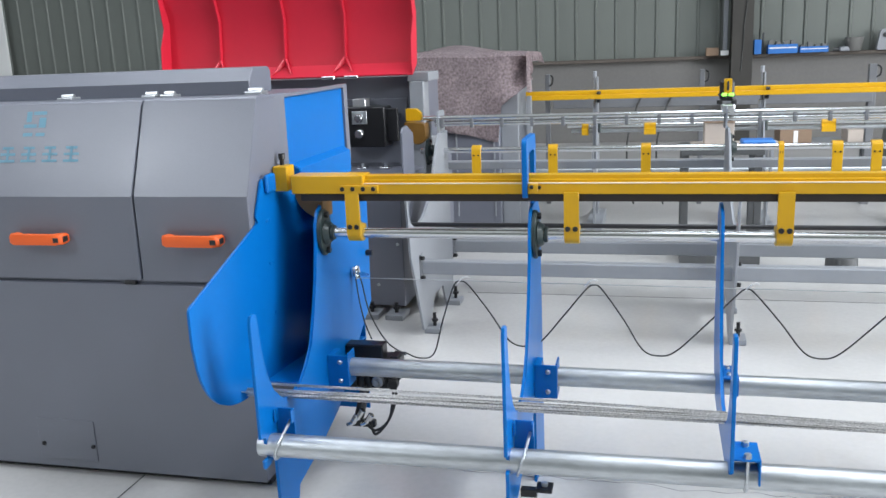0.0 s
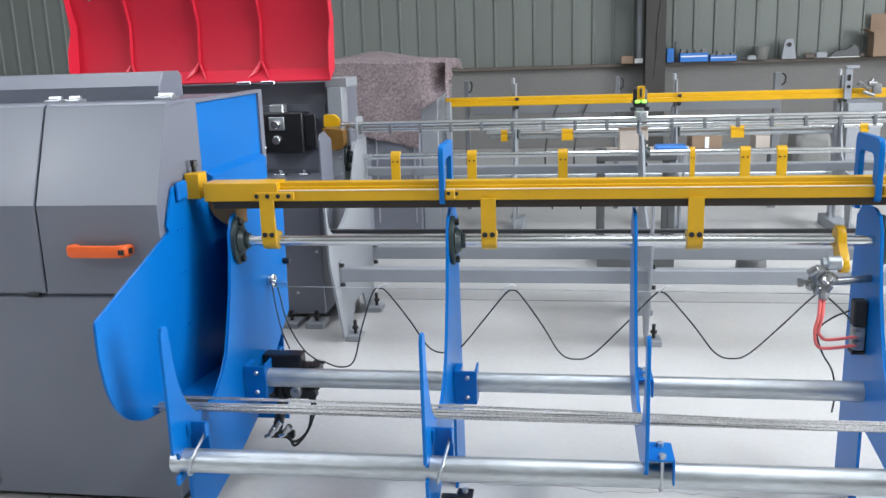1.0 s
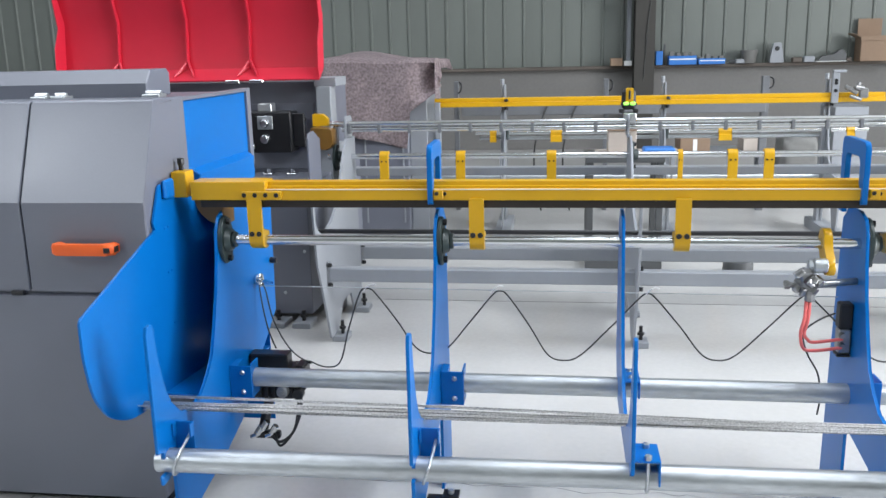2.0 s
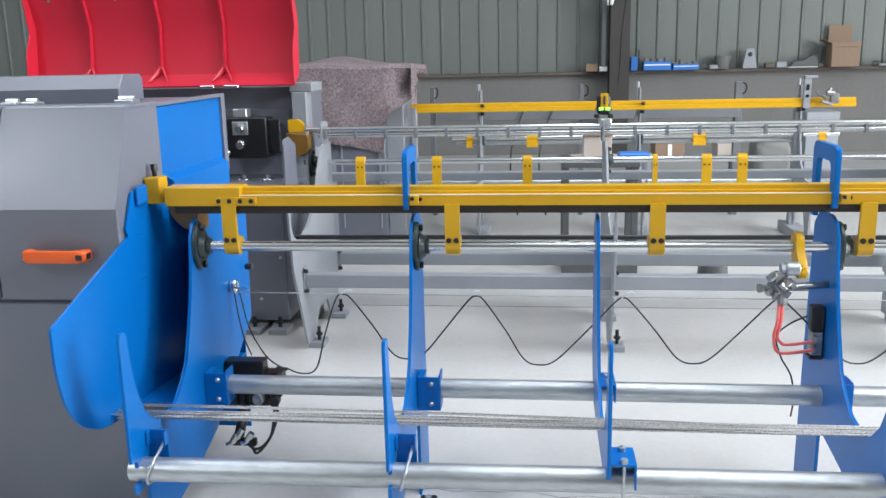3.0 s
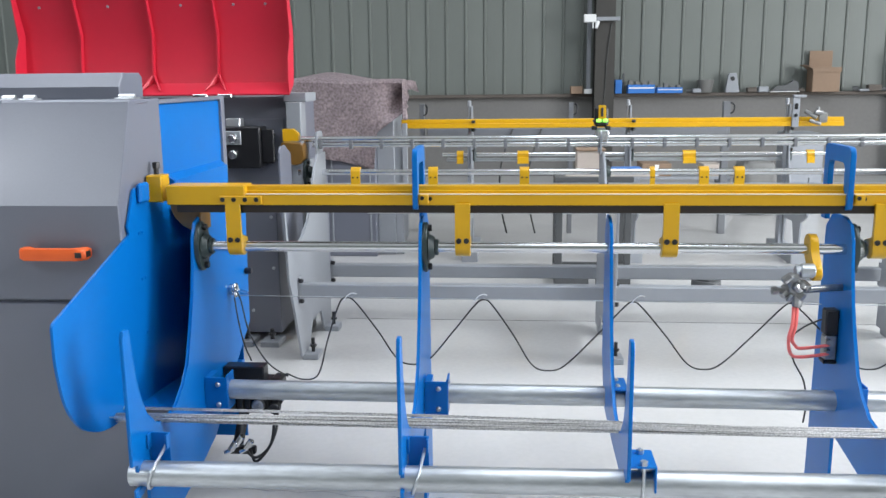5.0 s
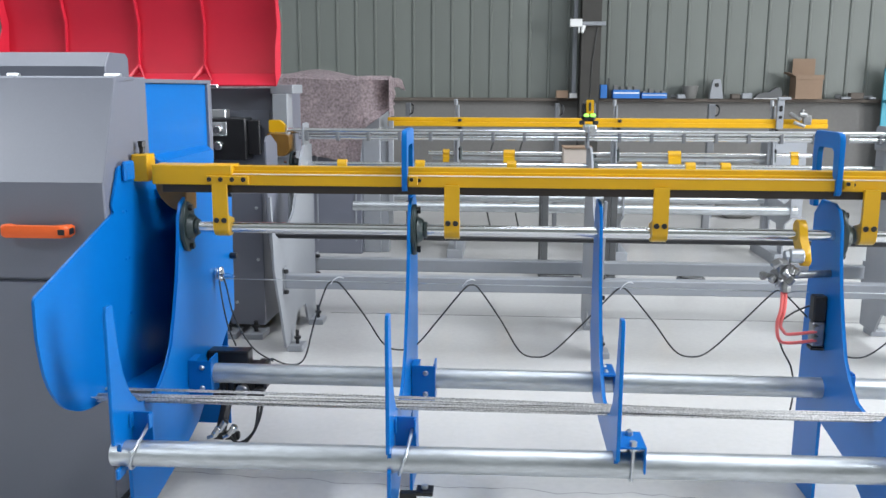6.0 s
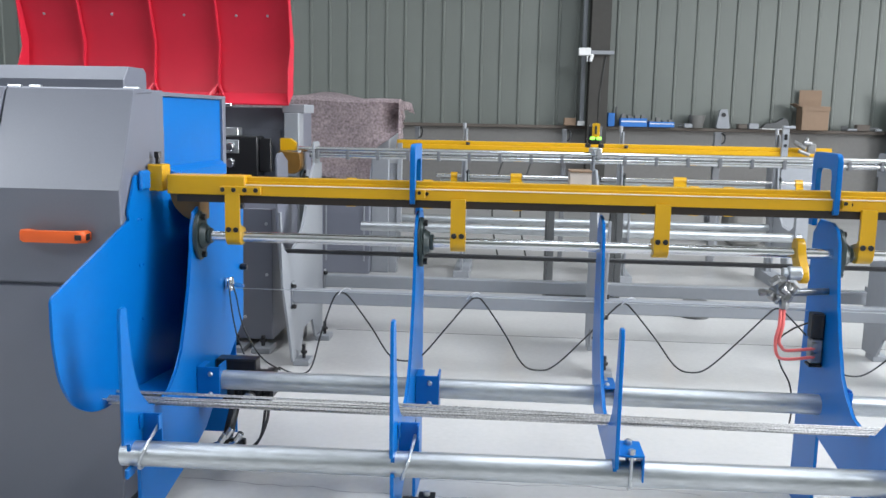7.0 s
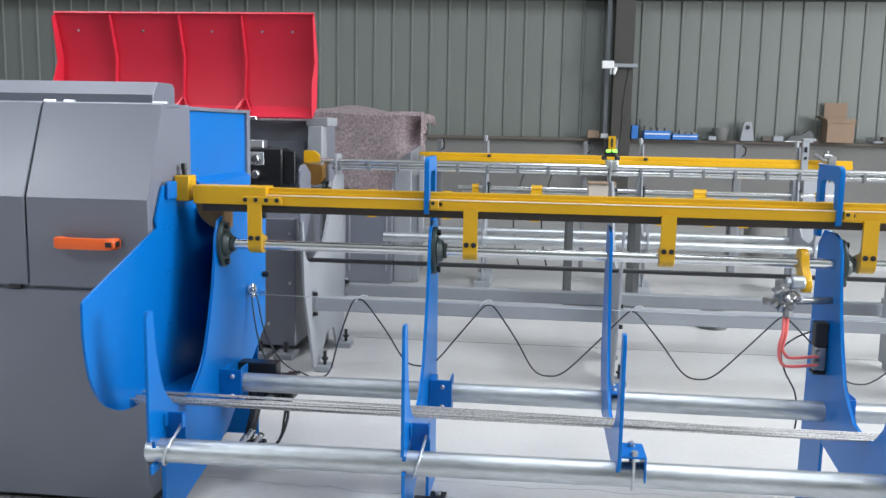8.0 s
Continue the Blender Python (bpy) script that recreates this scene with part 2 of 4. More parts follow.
for i in range(len(prof) - 1):
    bm.faces.new((lo[i], lo[i + 1], hi[i + 1], hi[i]))
    bm.faces.new((lob[i + 1], lob[i], hib[i], hib[i + 1]))
sheet_mesh = mesh_of("sheet_panel", bm, SHEET)
for i in range(31):
    ob = new("sheet_panel", sheet_mesh)
    ob.parent = cladding
    ob.location = (-14.155 + i * SHEETW, (i % 2) * 0.003, 0)
bm = B()
box(bm, -14.2, 11, 12.07, 12.24, 1.095, 6.6, 0)
solid("wall_north_back", bm, DARKSTEEL, "dark outer lining behind the ribbed cladding", "wall", kind="structure")
for nm, dims in (("wall_west", (-14.24, -14, -7, 12.24, FZ, 7)), ("wall_south", (-14, 11, -7.24, -7, FZ, 7))):
    bm = B()
    box(bm, *dims, 0)
    solid(nm, bm, SHEET, "plain grey-green hall wall", "wall", kind="structure")
# east wall with its wide open door
bm = B()
box(bm, 11, 11.24, -7, -0.8, FZ, 7, 0)
box(bm, 11, 11.24, 5.2, 12.24, FZ, 7, 0)
box(bm, 11, 11.24, -0.8, 5.2, 4.2, 7, 0)
solid("wall_east", bm, SHEET, "plain hall wall with a wide open doorway", "wall", kind="structure")
# roof with openings for the roof lights
bm = B()
edges_x = [-14.0]
for sx, w, y0, y1, _ in sorted(ROOF_LIGHTS):
    edges_x += [sx - w / 2, sx + w / 2]
    box(bm, sx - w / 2, sx + w / 2, -7, y0, 7.0, 7.1, 0)
    box(bm, sx - w / 2, sx + w / 2, y1, 12.24, 7.0, 7.1, 0)
edges_x.append(11.0)
for a, b in zip(edges_x[0::2], edges_x[1::2]):
    box(bm, a, b, -7, 12.24, 7.0, 7.1, 0)
solid("ceiling", bm, ROOF, "pale sheet roof with long roof lights", "ceiling", kind="structure")
bm = B()
box(bm, -14, 11, 11.75, 11.98, 2.98, 3.16, 0.004)
solid("wall_girt", bm, DARKSTEEL, "dark brown steel girt across the cladding", "beam", kind="structure")
# outdoors ground beyond the door
bm = B()
box(bm, 11.24, 60, -40, 50, -0.3, FZ - 0.01, 0)
solid("ground", bm, CONCRETE, "pale yard outside the open door", "ground", kind="structure")

# steel column with its flanges
col = thing("steel_column", (1.24, 11.75, 0), "dark brown steel column in front of the cladding", "column")
bm = B()
box(bm, 1.12, 1.38, 11.58, 11.60, FZ, 7.0, 0.003)
part("front_flange", bm, DARKSTEEL, col)
bm = B()
box(bm, 1.12, 1.38, 11.86, 11.88, FZ, 7.0, 0.003)
part("rear_flange", bm, DARKSTEEL, col)
bm = B()
box(bm, 1.236, 1.254, 11.60, 11.86, FZ, 7.0, 0)
part("web", bm, DARKSTEEL, col)
bm = B()
tube(bm, [(1.33, 11.57, 2.02), (1.30, 11.57, 1.8), (1.27, 11.57, 1.5), (1.26, 11.575, 1.2), (1.24, 11.575, 0.9)], 0.008, 6)
part("cord", bm, CABLE, col)
bm = B()
box(bm, 1.03, 1.085, 11.80, 11.9, 1.096, 6.5, 0.004)
solid("wall_post", bm, GREY2, "pale steel strip beside the dark column", "post", kind="structure")

# ---- machine beside the camera ----
mach = thing("wire_straightening_machine", (-2.6, 2.5, 0), "grey steel wire straightening machine with orange handles and sloped hoods", "machine")
XE = -1.066
bm = B()
slab(bm, [(2.0, -0.022), (2.0, 0.664), (2.015, 0.668), (2.012, 0.68), (2.012, 0.957), (2.135, 1.243), (2.99, 1.243), (2.99, -0.022)], -4.6, XE - 0.022, bevel=0.004)
part("body", bm, GREY, mach, smooth=15)
# set-back base, coloured black for the shadow gap under the body
bm = B()
box(bm, -4.55, XE - 0.03, 2.04, 2.95, FZ, -0.02, 0)
part("shadow_gap_plinth", bm, BLACK, mach)
hood_line = [(2.0, 0.680), (2.0, 0.960)] + [(2.119, 1.2465), (2.124, 1.256), (2.133, 1.261)] + [(2.26, 1.261), (2.26, 1.249), (2.134, 1.249), (2.014, 0.957), (2.014, 0.680)]
for x0, x1 in ((-1.468, XE), (-2.55, -1.474), (-3.6, -2.556)):
    bm = B()
    slab(bm, hood_line, x0, x1, bevel=0.003)
    hood = part("hood", bm, GREY, mach, smooth=15)
    hx = x1 - 0.193 if x1 > -1.2 else x1 - 0.352
    bm = B()
    out = round_corners([(hx - 0.101, 1.999), (hx - 0.101, 1.950), (hx + 0.101, 1.950), (hx + 0.101, 1.999), (hx + 0.078, 1.999), (hx + 0.070, 1.972), (hx - 0.070, 1.972), (hx - 0.078, 1.999)], [0, 0.02, 0.02, 0, 0, 0.01, 0.01, 0])
    slab(bm, out, 0.806, 0.840, "z", 0.006)
    h = part("handle", bm, ORANGE, hood, "orange moulded plastic handle")
    bm = B()
    box(bm, hx + 0.0995, hx + 0.1025, 1.966, 1.990, 0.814, 0.832, 0.001)
    box(bm, hx + 0.074, hx + 0.094, 1.9485, 1.951, 0.815, 0.831, 0.001)
    part("socket", bm, BLACK, hood)
    bm = B()
    box(bm, x1 - 0.06, x1 - 0.02, 1.991, 2.006, 0.668, 0.68, 0.001)
    part("catch", bm, BLACK, hood)
bm = B()
slab(bm, [(2.49, 1.250), (2.49, 1.298), (2.53, 1.345), (2.66, 1.345), (2.68, 1.33), (2.68, 1.250)], -3.9, -1.262, bevel=0.003)
part("duct_cover", bm, GREY, mach, "raised grey sheet cover along the top", smooth=15)
for hx0, hx1, hy in ((-1.255, -1.19, 2.46), (-1.555, -1.505, 2.40), (-1.63, -1.575, 2.40), (-1.98, -1.92, 2.40)):
    bm = B()
    box(bm, hx0, hx1, hy - 0.03, hy + 0.03, 1.244, 1.262, 0.002)
    rod(bm, (hx0 + 0.005, hy, 1.266), (hx1 - 0.005, hy, 1.266), 0.008, 10)
    part("hinge", bm, ALU, mach, "bright steel hinge")
bm = B()
box(bm, XE - 0.045, XE - 0.014, 2.35, 2.95, 1.0, 1.241, 0.002)
part("end_panel", bm, BLUE, mach, "blue recessed end panel")
bm = B()
slab(bm, [(2.004, 0.684), (2.004, 0.9605), (2.1255, 1.2565), (2.35, 1.2605), (2.35, 0.684)], XE - 0.030, XE - 0.002, bevel=0.004)
part("end_cap", bm, GREY, mach)
bm = B()
box(bm, XE - 0.03, XE - 0.004, 2.951, 2.99, 0.95, 1.256, 0.001)
part("end_frame", bm, GREY, mach)
bm = B()
box(bm, XE - 0.03, XE - 0.004, 2.351, 2.951, 1.243, 1.256, 0.001)
part("end_frame", bm, GREY, mach)
bm = B()
slab(bm, [(XE - 0.02, 1.012), (XE + 0.014, 0.990), (XE + 0.014, 0.904), (XE - 0.02, 0.904)], 2.40, 2.935, "y", 0.004)
part("drip_lip", bm, BLUE, mach, "sloping blue sheet lip")
# printed emblem and name, as plain bars
ux, uz = Vector((1, 0, 0)), Vector((0, 0.385, 0.923))


def print_bar(bmx, x0, x1, s0, s1):
    o = Vector((0, 2.0, 0.960)) + Vector((0, -0.0012, 0.0005))
    vs = [bmx.verts.new(o + ux * (x - 0.012) + uz * (s + 0.033)) for x, s in ((x0, s0), (x1, s0), (x1, s1), (x0, s1))]
    bmx.faces.new(vs)


for x0, x1, s0, s1 in ((-1.892, -1.872, 0.225, 0.262), (-1.866, -1.815, 0.25, 0.262), (-1.90, -1.85, 0.205, 0.217), (-1.842, -1.815, 0.205, 0.24), (-1.90, -1.862, 0.175, 0.187), (-1.85, -1.815, 0.175, 0.187)):
    bm = B()
    print_bar(bm, x0, x1, s0, s1)
    part("emblem_bar", bm, CYAN, mach, "pale blue printed bar", smooth=None)
for k in range(5):
    bm = B()
    x0 = -2.06 + k * 0.082
    for s0, s1, a, b in ((0.085, 0.094, 0, 0.058), (0.108, 0.117, 0.0, 0.058), (0.130, 0.139, 0.006, 0.05), (0.085, 0.139, 0.024, 0.033)):
        print_bar(bm, x0 + a, x0 + b, s0, s1)
    part("printed_mark", bm, CYAN, mach, "group of pale blue printed bars", smooth=None)
bm = B()
box(bm, -1.965, -1.735, 1.996, 2.001, 0.008, 0.16, 0.001)
cover = part("inspection_cover", bm, GREY, mach)
for x in (-1.945, -1.745):
    bm = B()
    bolt(bm, (x, 1.996, 0.065), (0, -1, 0), 0.008, 0.006)
    part("screw", bm, BLACKM, cover)

# ---- blue collecting rack ----
rack = thing("blue_collecting_rack", (0.0, 2.2, 0), "blue steel collecting rack with galvanised pipes and a yellow swing rail", "rack")
SHY, SHZ = 2.2, 0.805
# chute plate against the machine's end
bm = B()
out = round_corners([(1.573, 0.724), (2.042, 0.869), (2.028, 0.888), (2.09, 1.0), (2.30, 1.0), (2.45, 0.9), (2.93, 0.9), (2.93, 0.3), (2.2, 0.28), (1.98, 0.36), (1.86, 0.346), (1.76, 0.362), (1.660, 0.413), (1.596, 0.50), (1.572, 0.62)],
                    [0.01, 0.01, 0.01, 0.01, 0.02, 0, 0, 0, 0.03, 0.02, 0.03, 0.05, 0.05, 0.05, 0.03])
slab(bm, out, XE + 0.001, XE + 0.009)
chute = part("chute_plate", bm, BLUE, rack, "blue plate guarding the wire outlet")
for y, z in ((2.10, 0.862), (2.125, 0.862), (2.10, 0.72), (2.125, 0.72), (2.11, 0.55)):
    bm = B()
    bolt(bm, (XE + 0.009, y, z), (1, 0, 0), 0.005, 0.003)
    part("screw", bm, BLUE, chute)
bm = B()
box(bm, XE + 0.009, XE + 0.026, 2.10, 2.165, 0.952, 1.012, 0.006)
part("lug", bm, BLUE, rack)
# added back and top sheets that close the chute behind the wires and darken it
bm = B()
box(bm, XE + 0.009, -0.919, 2.60, 2.606, 0.0, 0.90, 0)
part("chute_shade_back", bm, BLUE, rack)
bm = B()
box(bm, XE + 0.014, -0.919, 2.34, 2.606, 0.90, 0.906, 0)
part("chute_shade_top", bm, BLUE, rack)
# added sheet that keeps light from entering the chute below
bm = B()
slab(bm, [(1.99, 0.352), (2.606, 0.300), (2.606, 0.294), (1.99, 0.346)], XE + 0.0095, -0.9175, bevel=0)
part("chute_shade_floor", bm, BLUE, rack)

prong = [(1.668, 0.686), (1.672, 0.64), (1.684, 0.56), (1.70, 0.50), (1.733, 0.435), (1.79, 0.382), (1.86, 0.367), (1.94, 0.378), (2.0, 0.42), (2.045, 0.47), (2.082, 0.56), (2.118, 0.66), (2.142, 0.76), (2.152, 0.84), (2.175, 0.882), (2.215, 0.898)]
front_low = [(1.645, 0.19), (1.645, 0.268), (1.66, 0.272), (1.66, 0.32), (1.628, 0.325), (1.628, 0.67), (1.636, 0.69), (1.655, 0.692)]
foot = {"end": [(2.60, 0.898), (2.68, 0.86), (2.66, 0.43), (2.48, 0.32), (2.24, 0.155), (2.05, 0.10), (1.86, 0.065), (1.83, FZ), (1.72, FZ)],
        "mid": [(2.32, 0.898), (2.372, 0.85), (2.39, 0.45), (2.405, FZ), (2.20, FZ), (2.20, 0.235), (1.98, 0.20), (1.80, 0.12), (1.72, 0.12)],
        "short": [(2.26, 0.898), (2.30, 0.85), (2.30, 0.45), (2.22, 0.30), (2.0, 0.285), (1.80, 0.28), (1.70, 0.28)]}
PLATES = [-0.912, -0.205, 0.366, 1.058]
for i, px in enumerate(PLATES):
    bm = B()
    slab(bm, prong + foot[("end", "mid", "short", "mid")[i]] + ([(1.66, 0.285)] + front_low[3:] if i == 2 else [(1.72, 0.25)] + front_low[2:] if i == 0 else front_low), px - 0.005, px + 0.005)
    if i in (1, 2, 3):
        for v in bm.verts:
            if v.co.y < 1.69 and v.co.z > 0.6:
                v.co.z -= 0.007
    plate = part("support_plate", bm, BLUE, rack)
    if i in (1, 3):
        bm = B()
        hoop = round_corners([(2.165, 0.925), (2.165, 1.107), (2.375, 1.107), (2.375, 0.875), (2.338, 0.875), (2.338, 1.06), (2.205, 1.06), (2.205, 0.925)], [0.012, 0.025, 0.025, 0, 0, 0.02, 0.02, 0.01])
        slab(bm, hoop, px - 0.022, px - 0.006)
        part("rail_hook", bm, BLUE, plate, "blue hook reaching over the rail")
    if i != 2:
        # flange bearing on the plate
        bm = B()
        x0 = px + 0.006
        oval = [(SHY + 0.052 * math.cos(a), SHZ + 0.078 * math.sin(a)) for a in [2 * math.pi * k / 28 for k in range(28)]]
        slab(bm, oval, x0, x0 + 0.014, bevel=0.003)
        rod(bm, (x0 + 0.014, SHY, SHZ), (x0 + 0.034, SHY, SHZ), 0.042, 24, 0.034, 0.003)
        rod(bm, (x0 + 0.034, SHY, SHZ), (x0 + 0.046, SHY, SHZ), 0.025, 20, chamfer=0.002)
        bear = part("flange_bearing", bm, BEARING, rack, "dark green cast flange bearing")
        for dz in (0.06, -0.06):
            bm = B()
            bolt(bm, (x0 + 0.014, SHY, SHZ + dz), (1, 0, 0), 0.011, 0.012)
            part("bolt", bm, BLACKM, bear)
    # bracket that holds the rear pipe: upright on most plates, turned flat on the third
    bm = B()
    x0 = px + 0.014
    if i != 2:
        box(bm, x0 + 0.012, x0 + 0.066, 2.158, 2.164, 0.272, 0.385, 0.001)
        box(bm, x0 + 0.060, x0 + 0.066, 2.164, 2.23, 0.272, 0.39, 0.001)
        box(bm, px + 0.006, x0 + 0.014, 2.158, 2.23, 0.272, 0.385, 0.001)
        spots = [((x0 + 0.036, 2.1585, z), (0, -1, 0)) for z in (0.295, 0.362)]
    else:
        box(bm, px + 0.006, px + 0.062, 2.15, 2.26, 0.368, 0.374, 0.001)
        box(bm, px + 0.056, px + 0.062, 2.15, 2.26, 0.315, 0.369, 0.001)
        spots = [((px + 0.034, y, 0.374), (0, 0, 1)) for y in (2.18, 2.235)]
    br = part("pipe_bracket", bm, BLUE, rack)
    for p, d in spots:
        bm = B()
        rod(bm, Vector(p), Vector(p) + Vector(d) * 0.007, 0.009, 12, 0.005)
        part("screw", bm, GALV, br)
    # bracket and bent clip for the front pipe
    bm = B()
    x0, pz = px + 0.006, 0.3005 + (px + 0.925) * 0.00818
    cx = x0 + 0.034
    arc = [math.pi * k / 10 for k in range(11)]
    if i != 2:
        box(bm, x0, x0 + 0.056, 1.735, 1.741, pz - 0.062, pz + 0.078, 0.001)
        box(bm, x0 + 0.051, x0 + 0.056, 1.715, 1.735, pz + 0.038, pz + 0.078, 0.001)
        box(bm, x0, x0 + 0.005, 1.715, 1.741, pz + 0.038, pz + 0.078, 0.001)
        line = [(cx + 0.012, 1.75, pz + 0.05)] + [(cx + 0.012 * math.cos(a) - 0.006, 1.690 - 0.0395 * math.sin(a), pz - 0.019 + 0.0395 * math.cos(a)) for a in arc] + [(cx - 0.02, 1.75, pz - 0.054)]
    else:
        box(bm, x0, x0 + 0.066, 1.645, 1.75, pz + 0.040, pz + 0.046, 0.001)
        box(bm, x0 + 0.061, x0 + 0.066, 1.645, 1.75, pz - 0.025, pz + 0.041, 0.001)
        line = [(cx, 1.6505, pz + 0.06)] + [(cx, 1.690 - 0.0395 * math.cos(a), pz - 0.019 - 0.0395 * math.sin(a)) for a in arc] + [(cx, 1.7295, pz + 0.06)]
    ab = part("angle_bracket", bm, BLUE, rack)
    bm = B()
    tube(bm, line, 0.0045, 8, 1)
    part("u_bolt", bm, GALV, ab, "bright bent steel U-bolt")
    for yy in (1.655, 1.725):
        bm = B()
        if i == 2:
            bolt(bm, (cx, yy, pz + 0.046), (0, 0, 1), 0.010, 0.012)
        else:
            bolt(bm, (cx - 0.006, 1.741, pz + (0.045 if yy < 1.7 else -0.042)), (0, 1, 0), 0.009, 0.010)
        part("nut", bm, GALV, ab)
bm = B()
box(bm, -0.918, -0.906, 1.64, 1.685, 0.225, 0.255, 0.004)
box(bm, -0.918, -0.906, 1.68, 1.73, 0.232, 0.252, 0.002)
part("lug", bm, BLUE, rack)
bm = B()
pipe(bm, (-0.940, 1.690, 0.281), (2.5, 1.690, 0.306), 0.034)
part("front_pipe", bm, GALV, rack, "thick galvanised front pipe")
bm = B()
pipe(bm, (-0.905, 2.2, 0.333), (2.5, 2.2, 0.333), 0.0315)
part("rear_pipe", bm, GALV, rack, "galvanised rear pipe")
bm = B()
rod(bm, (-0.93, SHY, SHZ), (2.5, SHY, SHZ), 0.0165, 24, chamfer=0.002)
part("shaft", bm, CHROME, rack, "polished steel swing shaft")
# dark side bracket with its bolt
for px in PLATES[1:2]:
    bm = B()
    box(bm, px + 0.050, px + 0.098, 1.825, 1.875, 0.118, 0.130, 0.002)
    box(bm, px + 0.004, px + 0.052, 1.838, 1.862, 0.095, 0.119, 0.001)
    ff = part("side_bracket", bm, BLACKM, rack)
    bm = B()
    bolt(bm, (px + 0.074, 1.85, 0.130), (0, 0, 1), 0.010, 0.012)
    part("bolt", bm, GALV, ff)
# rail
bm = B()
slab(bm, [(2.178, 0.938), (2.178, 0.9705), (2.196, 0.972), (2.196, 0.979), (2.203, 0.981), (2.203, 0.993), (2.246, 0.993), (2.246, 0.938)], -0.76, 2.5, bevel=0.0012)
rail = part("rail", bm, YELLOW, rack, "long yellow painted swing rail")
# thin pale strip: the step's highlight, put into the colour
bm = B()
box(bm, -0.744, 2.5, 2.1765, 2.1815, 0.9695, 0.9732, 0.0008)
part("edge_highlight", bm, EDGELIGHT, rail, "pale strip painted as the highlight on the rail's worn edge")
bm = B()
slab(bm, [(2.182, 0.938), (2.246, 0.938), (2.246, 0.918), (2.182, 0.914)], -0.965, 2.5, bevel=0.001)
part("rubber_strip", bm, BROWNBLACK, rack, "dark rubber strip under the rail")
bm = B()
box(bm, -0.992, -0.745, 2.172, 2.255, 0.9385, 0.998, 0.002)
part("rail_end_block", bm, YELLOW, rack)
bm = B()
box(bm, -0.822, -0.692, 2.164, 2.178, 0.942, 0.967, 0.0015)
joint = part("joint_strip", bm, YELLOW, rack)
for k in range(4):
    bm = B()
    bolt(bm, (-0.812 + k * 0.035, 2.164, 0.956), (0, -1, 0), 0.0075, 0.003, 10)
    part("bolt", bm, BLACKM, joint)
for hx in (-0.205, 1.058):
    bm = B()
    box(bm, hx + 0.0, hx + 0.026, 2.160, 2.178, 0.945, 0.971, 0.001)
    tab = part("rail_tab", bm, YELLOW, rack)
    for p in ((hx + 0.008, 2.160, 0.962), (hx + 0.030, 2.178, 0.958)):
        bm = B()
        bolt(bm, p, (0, -1, 0), 0.0065, 0.005)
        part("bolt", bm, BLACKM, tab)
# stop block with its set bolt, and the oily guide under it
bm = B()
box(bm, -1.062, -1.012, 2.19, 2.255, 0.944, 1.027, 0.003)
stop = part("stop_block", bm, YELLOW, rack, "yellow stop block with a black set bolt", smooth=15)
bm = B()
rod(bm, (-1.045, 2.235, 1.02), (-1.045, 2.235, 1.045), 0.008, 12)
rod(bm, (-1.045, 2.235, 1.045), (-1.045, 2.235, 1.066), 0.0125, 6, chamfer=0.002)
part("set_bolt", bm, BLACKM, stop)
bm = B()
arc = [(-1.0 + 0.085 * (1 - math.cos(a)), 0.955 - 0.105 * math.sin(a)) for a in [math.pi / 2 * k / 9 for k in range(10)]]
back = [(-0.902, 0.850), (-0.902, 0.915), (-0.93, 0.955)]
slab(bm, arc + back, 2.21, 2.30, "y", 0.003)
part("wire_guide", bm, YELLOW_DIRTY, rack, "oily worn yellow curved wire guide")
# hangers
HANGERS = [-0.783, -0.077, 0.540, 1.140, 1.83]
bm = B()
hang = [(2.164, 0.92), (2.164, 0.81)] + [(2.2 + 0.036 * math.cos(a), 0.805 + 0.027 * math.sin(a)) for a in [math.pi + math.pi * k / 8 for k in range(9)]] + [(2.232, 0.83), (2.182, 0.842), (2.176, 0.852), (2.176, 0.944), (2.164, 0.944)]
slab(bm, hang, -0.0228, 0.0228, bevel=0.0015)
hang_mesh = mesh_of("hanger", bm, YELLOW, 35)
bm = B()
bolt(bm, (-0.0115, 2.164, 0.831), (0, -1, 0), 0.0085, 0.003, 12)
hb_mesh = mesh_of("bolt", bm, BLACKM, 35)
for hx in HANGERS:
    ob = new("hanger", hang_mesh)
    ob.parent, ob.location = rack, (hx, 0, 0)
    ob.matrix_parent_inverse = Matrix.Translation(-rack.location)
    for d in (0, 0.023):
        b2 = new("bolt", hb_mesh)
        b2.parent, b2.location = ob, (d, 0, 0)
# swing lever, cylinder and valve
bm = B()
out = round_corners([(2.178, 0.850), (2.228, 0.850), (2.235, 0.80), (2.168, 0.722), (2.122, 0.724), (2.122, 0.76), (2.165, 0.80)], 0.02)
slab(bm, out, 0.944, 0.968, bevel=0.003)
lever = part("swing_lever", bm, YELLOW, rack)
bm = B()
rod(bm, (0.905, 2.13, 0.755), (0.946, 2.13, 0.755), 0.021, 18, chamfer=0.004)
rod(bm, (0.892, 2.13, 0.755), (0.905, 2.13, 0.755), 0.017, 6, chamfer=0.002)
part("pivot_pin", bm, GALV, lever)
bm = B()
crng = random.Random(11)
box(bm, 0.872, 0.915, 2.125, 2.15, 0.674, 0.742, 0.008, None)
for k in range(16):
    p = Vector((0.862 + crng.random() * 0.06, 2.115 + crng.random() * 0.03, 0.676 + crng.random() * 0.062))
    d = Vector((crng.uniform(-1, 1), crng.uniform(-0.8, 0.3), crng.uniform(-0.8, 0.8))).normalized()
    rod(bm, p - d * 0.012, p + d * crng.uniform(0.008, 0.02), crng.uniform(0.008, 0.015), crng.choice((6, 8, 10)), chamfer=0.003)
